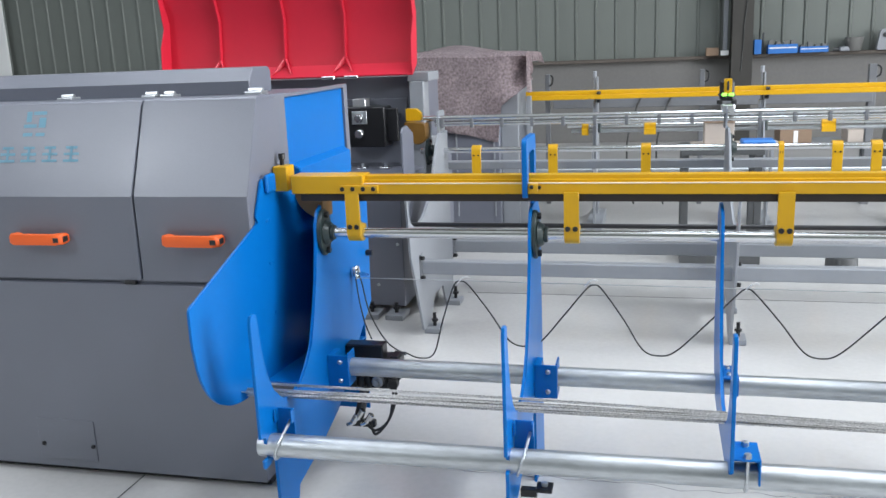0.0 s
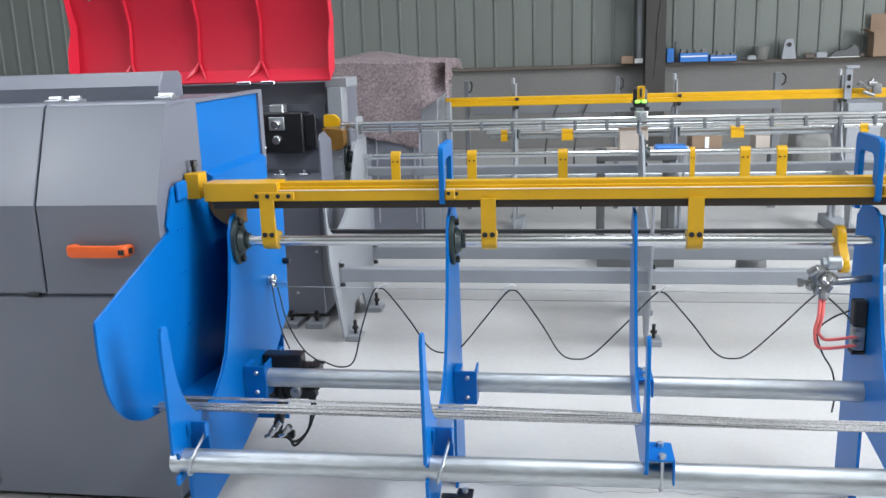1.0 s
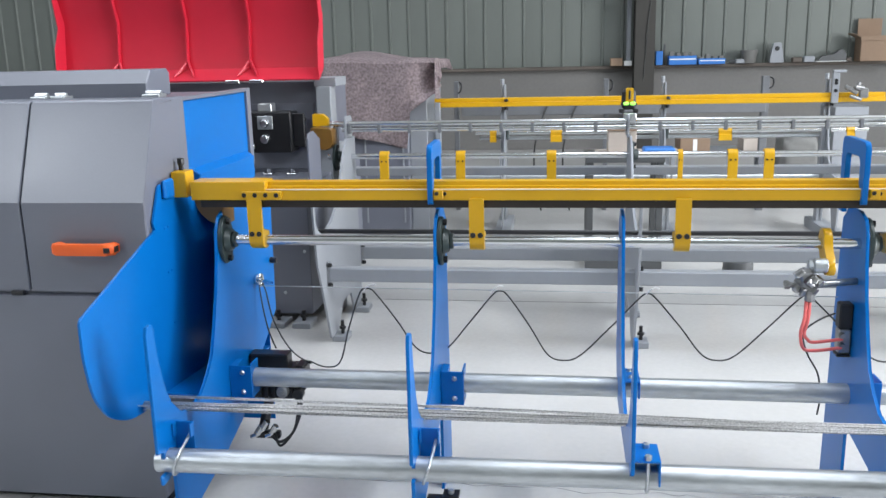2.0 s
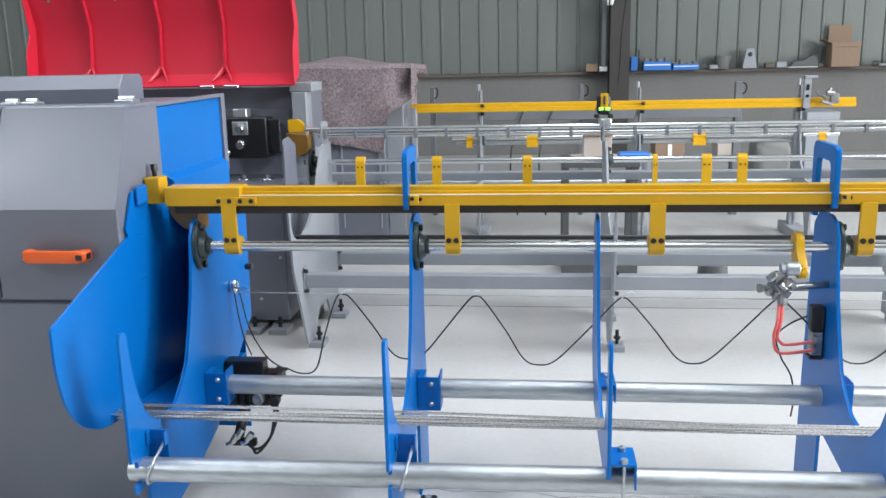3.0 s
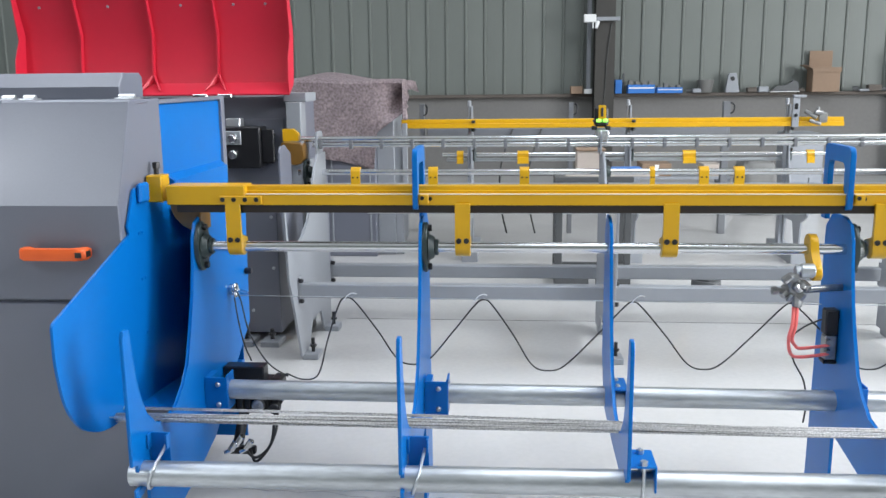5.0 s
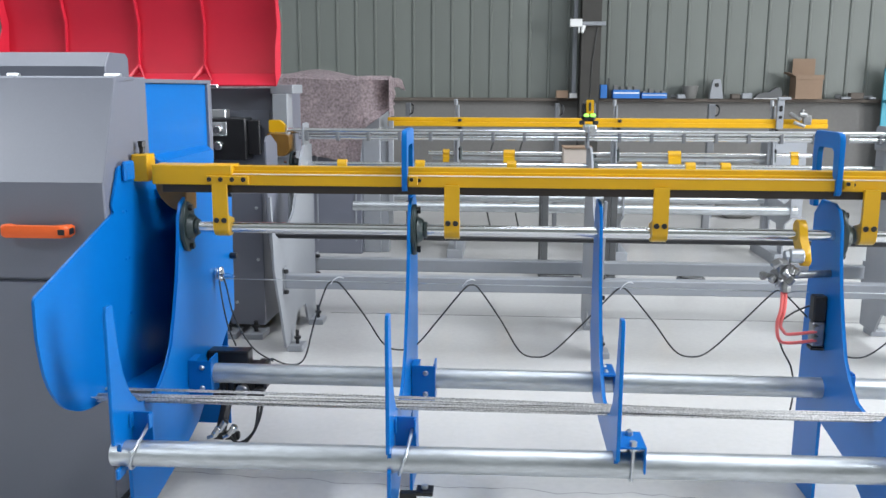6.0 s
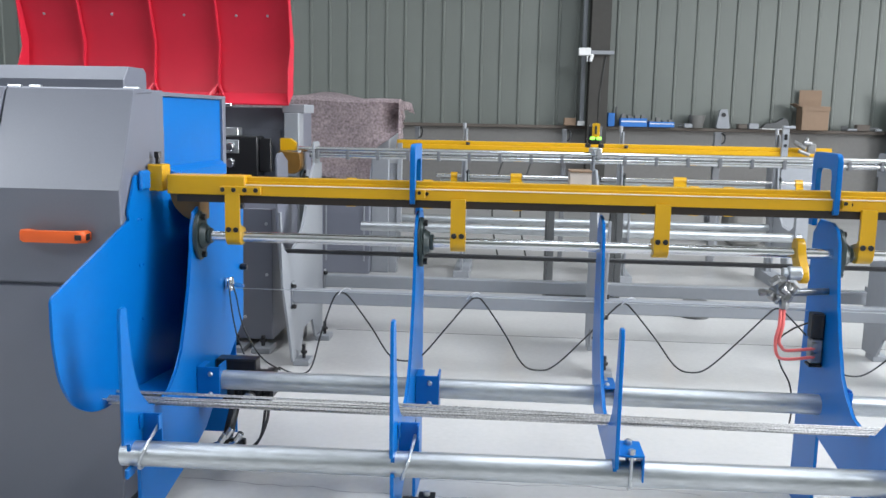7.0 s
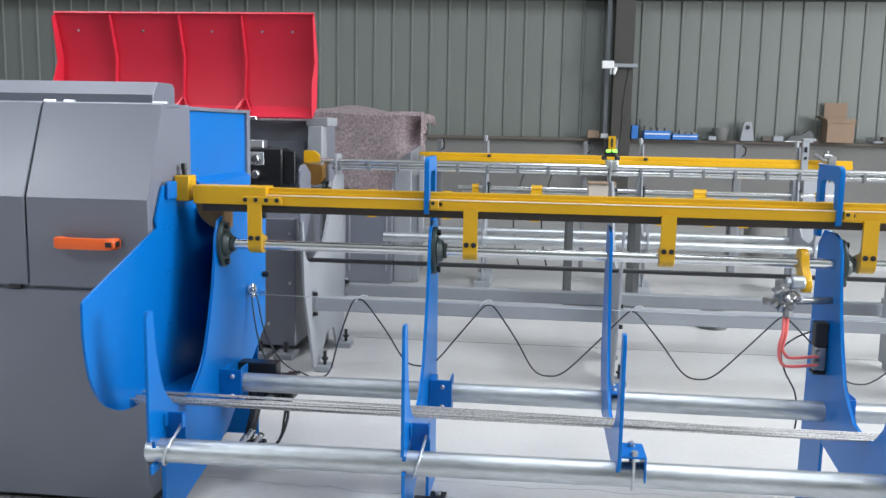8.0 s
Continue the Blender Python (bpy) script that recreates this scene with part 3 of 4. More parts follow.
rod(bm, (0.905, 2.135, 0.645), (0.905, 2.135, 0.69), 0.015, 8, chamfer=0.003)
rod(bm, (0.835, 2.14, 0.692), (0.875, 2.14, 0.695), 0.008, 8)
rod(bm, (0.832, 2.14, 0.692), (0.846, 2.14, 0.693), 0.013, 6)
rod(bm, (0.91, 2.15, 0.692), (1.052, 2.20, 0.690), 0.011, 12)
part("cylinder_clevis", bm, CAST, rack, "shiny die-cast air cylinder clevis")
bm = B()
box(bm, 1.012, 1.051, 2.195, 2.235, 0.54, 0.62, 0.004)
valve = part("solenoid_coil", bm, BLACK, rack)
bm = B()
box(bm, 1.014, 1.051, 2.195, 2.235, 0.462, 0.54, 0.005)
rod(bm, (1.02, 2.17, 0.522), (1.02, 2.19, 0.522), 0.012, 12)
rod(bm, (1.02, 2.17, 0.49), (1.02, 2.19, 0.49), 0.012, 12)
part("valve_body", bm, CAST, rack, "grey cast valve body")
bm = B()
box(bm, 1.012, 1.051, 2.194, 2.236, 0.452, 0.4615, 0.002)
part("valve_base", bm, BLACK, valve)
for dx, z1 in ((0.0, 0.522), (-0.010, 0.495)):
    bm = B()
    tube(bm, [(0.906 + dx, 2.135, 0.645), (0.898 + dx, 2.11, 0.60), (0.890 + dx, 2.11, 0.555), (0.903 + dx, 2.125, z1 + 0.01), (0.93, 2.15, z1 - 0.008), (1.02, 2.175, z1 - 0.005)], 0.0050, 10)
    part("air_hose", bm, HOSE, rack, "translucent red air hose")
bm = B()
tube(bm, [(1.0, 2.2, 0.59), (0.95, 2.2, 0.565), (0.915, 2.21, 0.52), (0.935, 2.22, 0.45), (0.975, 2.24, 0.38), (0.99, 2.25, 0.30), (0.985, 2.25, 0.24)], 0.0028, 6)
part("cable", bm, CABLE, rack)
# draped signal cable on its tight wire
CY = 2.36
bm = B()
tube(bm, [(-0.842, CY, 0.605), (2.388, CY, 0.589)], 0.0016, 5, 1)
part("tight_wire", bm, GALV, rack)
bm = B()
# crests on the tight wire and the low points between them, by turns
loops = [(-0.637, 0.313), (-0.473, 0.601), (-0.257, 0.373), (-0.021, 0.599), (0.193, 0.359), (0.463, 0.597), (0.696, 0.372), (0.958, 0.598), (1.215, 0.381), (1.474, 0.59), (1.70, 0.36), (1.95, 0.585)]
drape = [(-0.885, 2.455, 0.600), (-0.868, 2.45, 0.565), (-0.83, 2.41, 0.46), (-0.76, 2.37, 0.368), (-0.69, CY, 0.325)]
for k, (x, z) in enumerate(loops):
    low = k % 2 == 0
    drape += [(x - (0.055 if low else 0.028), CY, z + (0.020 if low else -0.018)), (x, CY, z), (x + (0.055 if low else 0.028), CY, z + (0.020 if low else -0.018))]
    if k + 1 < len(loops):
        drape.append((x + (loops[k + 1][0] - x) * (0.56 if low else 0.46), CY, (z + loops[k + 1][1]) / 2))
tube(bm, drape, 0.0028, 8, 6)
part("signal_cable", bm, CABLE, rack, "black cable hung in loops")
bm = B()
tube(bm, [(-0.892, 2.455, 0.58), (-0.878, 2.44, 0.50), (-0.855, 2.42, 0.42), (-0.825, 2.40, 0.362)], 0.0028, 8, 6)
part("signal_cable", bm, CABLE, rack)
bm = B()
rod(bm, (-0.907, 2.46, 0.600), (-0.893, 2.46, 0.600), 0.020, 14, chamfer=0.003)
tube(bm, [(-0.884, 2.452 + 0.017 * math.cos(a), 0.600 + 0.020 * math.sin(a)) for a in [math.pi * k / 9 for k in range(18)]], 0.006, 8, 2)
rod(bm, (-0.885, 2.45, 0.600), (-0.85, 2.42, 0.603), 0.007, 10)
rod(bm, (-0.852, 2.42, 0.603), (-0.82, 2.39, 0.608), 0.009, 8, 0.004)
part("eye_bolt", bm, CHROME, rack)
for y, z in ((2.63, 0.63), (2.60, 0.86)):
    bm = B()
    rod(bm, (-0.906, y, z), (-0.88, y, z), 0.012, 10, chamfer=0.002)
    part("stud", bm, BLACKM, rack)
for wx in (-0.473, -0.040, 0.469):
    bm = B()
    tube(bm, [(wx - 0.012, CY - 0.004, 0.594), (wx + 0.002, CY - 0.008, 0.612), (wx + 0.018, CY - 0.004, 0.618), (wx + 0.03, CY, 0.614)], 0.002, 5, 4)
    part("tie", bm, WHITE, rack)
# black drive unit behind the end plate
drive = thing("drive_unit", (-0.8, 2.42, 0), "black oily pneumatic drive unit with hoses beside the end plate", "actuator")
bm = B()
box(bm, -0.905, -0.765, 2.335, 2.392, 0.30, 0.362, 0.004)
part("cover_plate", bm, BLACKM, drive)
bm = B()
box(bm, -0.905, -0.755, 2.35, 2.45, 0.19, 0.30, 0.006)
box(bm, -0.755, -0.715, 2.36, 2.44, 0.215, 0.31, 0.008)
rod(bm, (-0.735, 2.36, 0.215), (-0.735, 2.33, 0.215), 0.02, 12, chamfer=0.003)
part("motor", bm, BLACKM, drive)
for k in range(4):
    bm = B()
    box(bm, -0.88 + k * 0.026, -0.87 + k * 0.026, 2.335, 2.351, 0.20, 0.295, 0.001)
    part("fin", bm, BLACK, drive)
bm = B()
rod(bm, (-0.79, 2.35, 0.225), (-0.79, 2.325, 0.225), 0.022, 12, chamfer=0.003)
rod(bm, (-0.79, 2.326, 0.225), (-0.79, 2.318, 0.225), 0.009, 6)
part("port_plug", bm, CAST, drive)
bm = B()
rod(bm, (-0.845, 2.36, 0.20), (-0.845, 2.27, 0.115), 0.018, 10, chamfer=0.002)
box(bm, -0.875, -0.785, 2.262, 2.285, 0.078, 0.105, 0.004)
part("manifold", bm, BLACKM, drive)
for k, (hx, hz) in enumerate(((-0.845, 0.115), (-0.815, 0.10), (-0.868, 0.095))):
    bm = B()
    rod(bm, (hx, 2.26, hz), (hx + 0.02, 2.26, hz + 0.03), 0.012, 10, chamfer=0.002)
    rod(bm, (hx - 0.02, 2.255, hz - 0.01), (hx + 0.005, 2.26, hz), 0.008, 8)
    part("air_fitting", bm, CHROME, drive)
for k in range(2):
    bm = B()
    tube(bm, [(-0.82 + 0.02 * k, 2.26, 0.10), (-0.78, 2.25, 0.075 - 0.015 * k), (-0.735, 2.27, 0.11), (-0.735 + 0.012 * k, 2.33, 0.17), (-0.74, 2.37, 0.225)], 0.005, 8)
    part("hose", bm, BLACK, drive)

# ---- straightened wires resting in the rack ----
rng = random.Random(4)
wires = thing("wire_bundle", (0.7, 1.85, 0.365), "bundle of long thin straightened steel wires resting in the blue rack", "wires")
for k in range(46):
    y0, z0 = 1.845 + rng.uniform(-0.022, 0.022), 0.370 + rng.random() ** 1.6 * 0.010
    wave = [(x, y0 + rng.uniform(-0.006, 0.006), z0 + rng.uniform(-0.002, 0.004)) for x in (-1.06 + rng.uniform(0, 0.04), -0.6, -0.1, 0.4, 0.9, 1.6, 2.5)]
    part("wire", tube(B(), wave, 0.0021, 5, 5), STEEL, wires)
for k in range(3):
    # a few wires lie apart behind the bundle and join it further on
    y0, z0 = 1.908 + 0.004 * k, 0.376 + 0.003 * (k % 2)
    bm = B()
    tube(bm, [(-1.10, y0, z0), (-0.6, y0 - 0.004, z0), (-0.1, y0 - 0.012, z0), (0.4, y0 - 0.03, z0), (0.9, y0 - 0.05, z0 - 0.002), (1.6, y0 - 0.055, z0 - 0.003), (2.5, y0 - 0.055, z0 - 0.003)], 0.0021, 5, 4)
    part("wire", bm, STEEL, wires)

# ---- second machine: grey, with its red cover open ----
mach2 = thing("open_wire_machine", (-2.2, 4.6, 0), "grey wire straightening machine with its red cover swung open", "machine")
bm = B()
box(bm, -3.4, -1.15, 3.95, 5.2, 0.0, 0.70, 0.004)
part("lower_body", bm, GREY, mach2)
bm = B()
box(bm, -3.4, -1.225, 4.5, 5.2, 0.70, 1.225, 0.003)
part("upper_body", bm, GREY, mach2)
bm = B()
box(bm, -3.38, -1.24, 4.490, 4.5, 0.72, 1.10, 0.002)
part("back_panel", bm, GREY, mach2)
bm = B()
box(bm, -1.225, -1.095, 4.46, 4.7, 1.195, 1.245, 0.003)
part("top_bracket", bm, GREY2, mach2)
bm = B()
box(bm, -1.205, -1.12, 4.42, 4.54, 0.84, 1.195, 0.004)
part("side_box", bm, GREY2, mach2)
bm = B()
box(bm, -1.225, -1.12, 4.5, 4.7, FZ, 0.86, 0.004)
part("side_column", bm, GREY2, mach2)
for x in (-1.19, -1.33):
    bm = B()
    box(bm, x - 0.05, x + 0.05, 3.84, 3.98, FZ, FZ + 0.03, 0.003)
    ft = part("levelling_foot", bm, GREY2, mach2)
    bm = B()
    rod(bm, (x, 3.90, FZ + 0.03), (x, 3.90, FZ + 0.085), 0.011, 10)
    rod(bm, (x, 3.90, FZ + 0.05), (x, 3.90, FZ + 0.065), 0.02, 6)
    part("bolt", bm, BLACKM, ft)
for x, y, z in ((-1.30, 3.95, 0.12), (-1.18, 3.95, 0.35), (-1.18, 3.95, 0.62)):
    bm = B()
    bolt(bm, (x, y, z), (0, -1, 0), 0.009, 0.006)
    part("screw", bm, GALV, mach2)
for x in (-1.62, -1.50, -1.36):
    bm = B()
    box(bm, x - 0.03, x + 0.03, 4.36, 4.42, 0.70, 0.712, 0.002)
    rod(bm, (x, 4.39, 0.712), (x, 4.39, 0.735), 0.012, 10)
    part("clamp", bm, CHROME, mach2)
# red cover
bm = B()
LX0, LX1 = -2.73, -1.165
sec = [(4.37, 1.243), (4.47, 1.305), (4.50, 1.58), (4.42, 1.825), (4.40, 1.825), (4.412, 1.835), (4.425, 1.835), (4.508, 1.583), (4.478, 1.298), (4.374, 1.235)]
slab(bm, sec, LX0, LX1, bevel=0.001)
lid = part("cover", bm, RED, mach2, "red sheet metal cover standing open")
for x in (LX0, LX1 - 0.004):
    bm = B()
    slab(bm, [(4.37, 1.243), (4.47, 1.305), (4.50, 1.58), (4.42, 1.825), (4.385, 1.80), (4.43, 1.55), (4.375, 1.44), (4.36, 1.30)], x, x + 0.004, bevel=0)
    part("cover_side", bm, RED, lid)
for x in (-2.385, -1.966, -1.59):
    bm = B()
    slab(bm, [(4.47, 1.305), (4.50, 1.58), (4.42, 1.82), (4.395, 1.81), (4.470, 1.575), (4.445, 1.33)], x - 0.004, x + 0.004, bevel=0)
    rib = part("rib", bm, RED, lid)
    for s in (-1, 1):
        bm = B()
        vs = [bm.verts.new(p) for p in ((x, 4.464, 1.31), (x + s * 0.055, 4.40, 1.262), (x + s * 0.062, 4.40, 1.262), (x + s * 0.008, 4.464, 1.35), (x, 4.462, 1.35))]
        bm.faces.new(vs)
        r = bmesh.ops.extrude_face_region(bm, geom=bm.faces[:])
        bmesh.ops.translate(bm, vec=(0, -0.012, 0.004), verts=[v for v in r["geom"] if isinstance(v, bmesh.types.BMVert)])
        part("gusset", bm, RED, lid)
for x in (-2.6, -2.2, -1.78, -1.48, -1.3):
    bm = B()
    bolt(bm, (x, 4.449, 1.73), (0, -1, -0.3), 0.008, 0.004)
    part("rivet", bm, GALV, lid)
for x in (-2.1, -1.66, -1.52):
    bm = B()
    box(bm, x - 0.04, x + 0.04, 4.33, 4.40, 1.226, 1.243, 0.002)
    part("hinge", bm, CHROME, mach2)
# black feed roller box
bm = B()
box(bm, -1.610, -1.340, 4.35, 4.49, 0.832, 1.062, 0.006)
feed = part("feed_box", bm, BLACKM, mach2, "black feed roller box with bright knobs")
bm = B()
box(bm, -1.340, -1.270, 4.38, 4.40, 0.86, 1.05, 0.004)
box(bm, -1.340, -1.285, 4.40, 4.48, 0.86, 0.88, 0.003)
box(bm, -1.340, -1.285, 4.40, 4.48, 1.0, 1.02, 0.003)
part("side_yoke", bm, BLACKM, feed)
bm = B()
box(bm, -1.535, -1.455, 4.37, 4.45, 1.062, 1.108, 0.004)
part("cap", bm, ALU, feed)
bm = B()
box(bm, -1.535, -1.445, 4.344, 4.352, 0.965, 1.04, 0.002)
part("knob_plate", bm, GALV, feed)
for kx, kz, kr in ((-1.490, 1.0, 0.028), (-1.493, 0.91, 0.031), (-1.562, 0.868, 0.017)):
    bm = B()
    rod(bm, (kx, 4.352, kz), (kx, 4.318, kz), kr, 18, kr * 0.8, 0.004)
    rod(bm, (kx, 4.32, kz), (kx, 4.308, kz), kr * 0.4, 6)
    part("knob", bm, CHROME, feed)

# ---- grey collecting rack of the second machine ----
rack2 = thing("grey_collecting_rack", (0.5, 4.1, 0), "grey steel collecting rack with silver rails and yellow drop tabs", "rack")
S2Y, S2Z = 4.2, 0.826
u2 = [(3.40, 0.745), (3.425, 0.745), (3.44, 0.60), (3.475, 0.56), (3.53, 0.533), (3.60, 0.533), (3.72, 0.56), (3.84, 0.62), (3.94, 0.74), (4.04, 0.88), (4.11, 0.93)]
base2 = [(4.29, 0.93), (4.30, FZ + 0.03), (4.12, FZ + 0.03), (4.05, 0.10), (3.86, 0.10), (3.77, FZ + 0.03), (3.62, FZ + 0.03), (3.53, 0.20), (3.44, 0.40)]
for px in (-0.965, 0.53, 2.03):
    bm = B()
    slab(bm, u2 + base2, px - 0.006, px + 0.006)
    plate = part("support_plate", bm, GREY2, rack2)
    for fy in (3.70, 4.2):
        bm = B()
        box(bm, px - 0.004, px + 0.075, fy - 0.05, fy + 0.05, FZ, FZ + 0.03, 0.003)
        fo = part("levelling_foot", bm, GREY2, plate)
        bm = B()
        rod(bm, (px + 0.04, fy, FZ + 0.03), (px + 0.04, fy, FZ + 0.10), 0.009, 10)
        rod(bm, (px + 0.04, fy, FZ + 0.055), (px + 0.04, fy, FZ + 0.068), 0.017, 6)
        part("bolt", bm, BLACKM, plate)
    for yb, zb in ((3.60, 0.32), (4.33, 0.255)):
        bm = B()
        box(bm, px + 0.006, px + 0.016, yb - 0.02, yb + 0.03, zb - 0.065, zb + 0.065, 0.002)
        fl = part("beam_flange", bm, GREY2, plate)
        for s in (-1, 1):
            bm = B()
            bolt(bm, (px + 0.016, yb - 0.02, zb + s * 0.05), (1, -0.4, 0), 0.011, 0.016)
            part("bolt", bm, BLACKM, plate)
    # post above the plate that holds the rail
    bm = B()
    slab(bm, round_corners([(4.15, 0.92), (4.15, 1.045), (4.29, 1.045), (4.29, 0.92)], [0, 0.03, 0.03, 0]), px - 0.016, px - 0.006)
    part("rail_holder", bm, GREY2, plate)
    if px < 1:
        bx = px + 0.006 if px > 0 else -1.045
        bm = B()
        slab(bm, [(S2Y - 0.04 + 0.045 * math.cos(a), S2Z + 0.075 * math.sin(a)) for a in [2 * math.pi * k / 24 for k in range(24)]], bx, bx + 0.014, bevel=0.003)
        rod(bm, (bx + 0.014, S2Y, S2Z), (bx + 0.04, S2Y, S2Z), 0.034, 20, 0.028, 0.003)
        be = part("flange_bearing", bm, BEARING, rack2, "dark cast flange bearing")
        for s in (-1, 1):
            bm = B()
            bolt(bm, (bx + 0.014, S2Y - 0.03, S2Z + s * 0.058), (1, 0, 0), 0.011, 0.012)
            part("bolt", bm, BLACKM, be)
bm = B()
slab(bm, round_corners([(4.12, FZ), (4.12, 0.86), (4.13, 0.94), (4.15, 1.0), (4.28, 1.0), (4.28, FZ)], [0, 0.05, 0.03, 0.03, 0.02, 0]), -1.057, -1.045)
part("end_plate", bm, GREY2, rack2)
# curved end guard
bm = B()
slab(bm, [(3.75, 0.97), (3.775, 0.995), (3.85, 1.0), (3.96, 0.95), (3.96, 0.30), (3.84, 0.35), (3.77, 0.50), (3.75, 0.70)], -1.075, -1.065)
part("end_guard", bm, GREY, rack2, "grey guard plate at the wire outlet")
for y0, z0, h in ((3.60, 0.285, 0.068), (4.33, 0.222, 0.07)):
    bm = B()
    box(bm, -0.95, 2.9, y0 - 0.02, y0 + 0.04, z0, z0 + h, 0.005)
    part("beam", bm, GREY2, rack2, "square grey steel beam")
bm = B()
box(bm, -1.0, 2.9, 4.30, 4.36, 0.704, 0.75, 0.005)
part("beam", bm, GREY2, rack2)
bm = B()
rod(bm, (-1.09, S2Y, S2Z), (2.9, S2Y, S2Z), 0.016, 20)
part("shaft", bm, CHROME, rack2, "polished steel shaft")
bm = B()
rod(bm, (-1.06, 4.175, 1.004), (2.9, 4.175, 1.004), 0.0155, 16)
part("upper_rail", bm, CHROME, rack2, "polished silver rail tube")
bm = B()
rod(bm, (-1.0, 4.175, 0.974), (2.9, 4.175, 0.974), 0.013, 16)
part("lower_rail", bm, CHROME, rack2)
bm2 = B()
box(bm2, -0.009, 0.009, 4.157, 4.195, 0.954, 1.003, 0.002)
clip = mesh_of("rail_clip", bm2, GREYDARK)
for k in range(23):
    o = new("rail_clip", clip)
    o.parent, o.location = rack2, (-0.955 + k * 0.1635, 0, 0)
    o.matrix_parent_inverse = Matrix.Translation(-rack2.location)
bm = B()
slab(bm, round_corners([(-1.160, 0.995), (-1.160, 1.06), (-1.105, 1.06), (-1.075, 1.035), (-1.075, 0.995)], [0.003, 0.004, 0.006, 0.004, 0.003]), 4.17, 4.205, "y", 0.003)
part("stop_block", bm, YELLOW, rack2, "yellow stop block", smooth=15)
bm = B()
slab(bm, round_corners([(-1.15, 0.995), (-1.035, 0.985), (-1.03, 0.90), (-1.06, 0.872), (-1.12, 0.885)], [0.01, 0.01, 0.03, 0.04, 0.04]), 4.08, 4.19, "y", 0.004)
part("wire_guide", bm, YELLOW_DIRTY, rack2, "oily worn wire guide")
bm = B()
slab(bm, [(S2Y + 0.028 * math.cos(a), S2Z + 0.028 * math.sin(a)) for a in [math.pi * k / 8 for k in range(9)]] + [(S2Y - 0.028, 0.70), (S2Y - 0.018, 0.70), (S2Y - 0.018, S2Z)], -0.025, 0.025, bevel=0.001)
tab_mesh = mesh_of("drop_tab", bm, YELLOW, 35)
bm = B()
rod(bm, (0, S2Y - 0.028, 0.80), (0, S2Y - 0.031, 0.80), 0.005, 8)
tabb = mesh_of("bolt", bm, BLACKM)
for tx, w in ((-0.775, 1), (-0.358, 1), (0.126, 1), (0.79, 0.5), (1.052, 1), (1.232, 1)):
    o = new("drop_tab", tab_mesh)
    o.parent, o.location, o.scale = rack2, (tx, 0, 0), (w, 1, 1)
    o.matrix_parent_inverse = Matrix.Translation(-rack2.location)
    for d in (-0.012, 0.012):
        b2 = new("bolt", tabb)
        b2.parent, b2.location = o, (d, 0, 0)
bm = B()
tube(bm, [(-1.0, 3.55, 0.546), (0.3, 3.555, 0.545), (1.6, 3.55, 0.546), (2.9, 3.555, 0.545)], 0.0115, 10, 6)
solid("dark_steel_bar", bm, BLACKM, "long dark oily steel bar lying in the grey rack", "bar")

# cross line laser on the post of the grey rack
las = thing("laser_level", (0.52, 4.2, 1.045), "small black and yellow laser level with a green glow", "laser level")
bm = B()
box(bm, 0.495, 0.56, 4.16, 4.24, 0.99, 1.045, 0.006)
rod(bm, (0.545, 4.15, 1.015), (0.545, 4.13, 1.015), 0.013, 12)
part("clamp_base", bm, ALU, las)
bm = B()
box(bm, 0.485, 0.555, 4.165, 4.235, 1.062, 1.165, 0.012)
box(bm, 0.478, 0.562, 4.16, 4.24, 1.085, 1.095, 0.01)
body = part("body", bm, BLACK, las)
bm = B()
slab(bm, round_corners([(0.503, 1.10), (0.503, 1.172), (0.541, 1.172), (0.541, 1.10)], [0, 0.006, 0.006, 0]), 4.155, 4.18, "y", 0.003)
part("front_cap", bm, YELLOW, body, "yellow front cap")
bm = B()
box(bm, 0.516, 0.527, 4.150, 4.156, 1.115, 1.16, 0.002)
part("window", bm, BLACK, body)
for x in (0.505, 0.538):
    bm = B()
    box(bm, x - 0.013, x + 0.013, 4.150, 4.157, 1.086, 1.102, 0.003)
    part("lamp", bm, LIMEGLOW, body, "glowing green laser window")
for x in (0.485, 0.555):
    bm = B()
    box(bm, x - 0.014, x + 0.014, 4.165, 4.20, 1.045, 1.066, 0.004)
    part("foot", bm, BLACK, las)

# ---- third rack and its covered machine ----
rack3 = thing("far_collecting_rack", (0.8, 6.4, 0), "grey collecting rack with a long yellow rail and galvanised pipes", "rack")
bm = B()
box(bm, -0.815, 2.53, 6.39, 6.44, 0.936, 0.972, 0.003)
box(bm, -0.815, 2.53, 6.403, 6.44, 0.972, 1.004, 0.003)
part("rail", bm, YELLOW, rack3, "long yellow painted rail")
bm = B()
rod(bm, (-0.50, 6.47, 0.727), (2.45, 6.47, 0.727), 0.016, 16)
part("shaft", bm, CHROME, rack3)
bm = B()
rod(bm, (-0.47, 6.50, 0.682), (2.13, 6.50, 0.682), 0.014, 14)
part("tie_rod", bm, GALV, rack3)
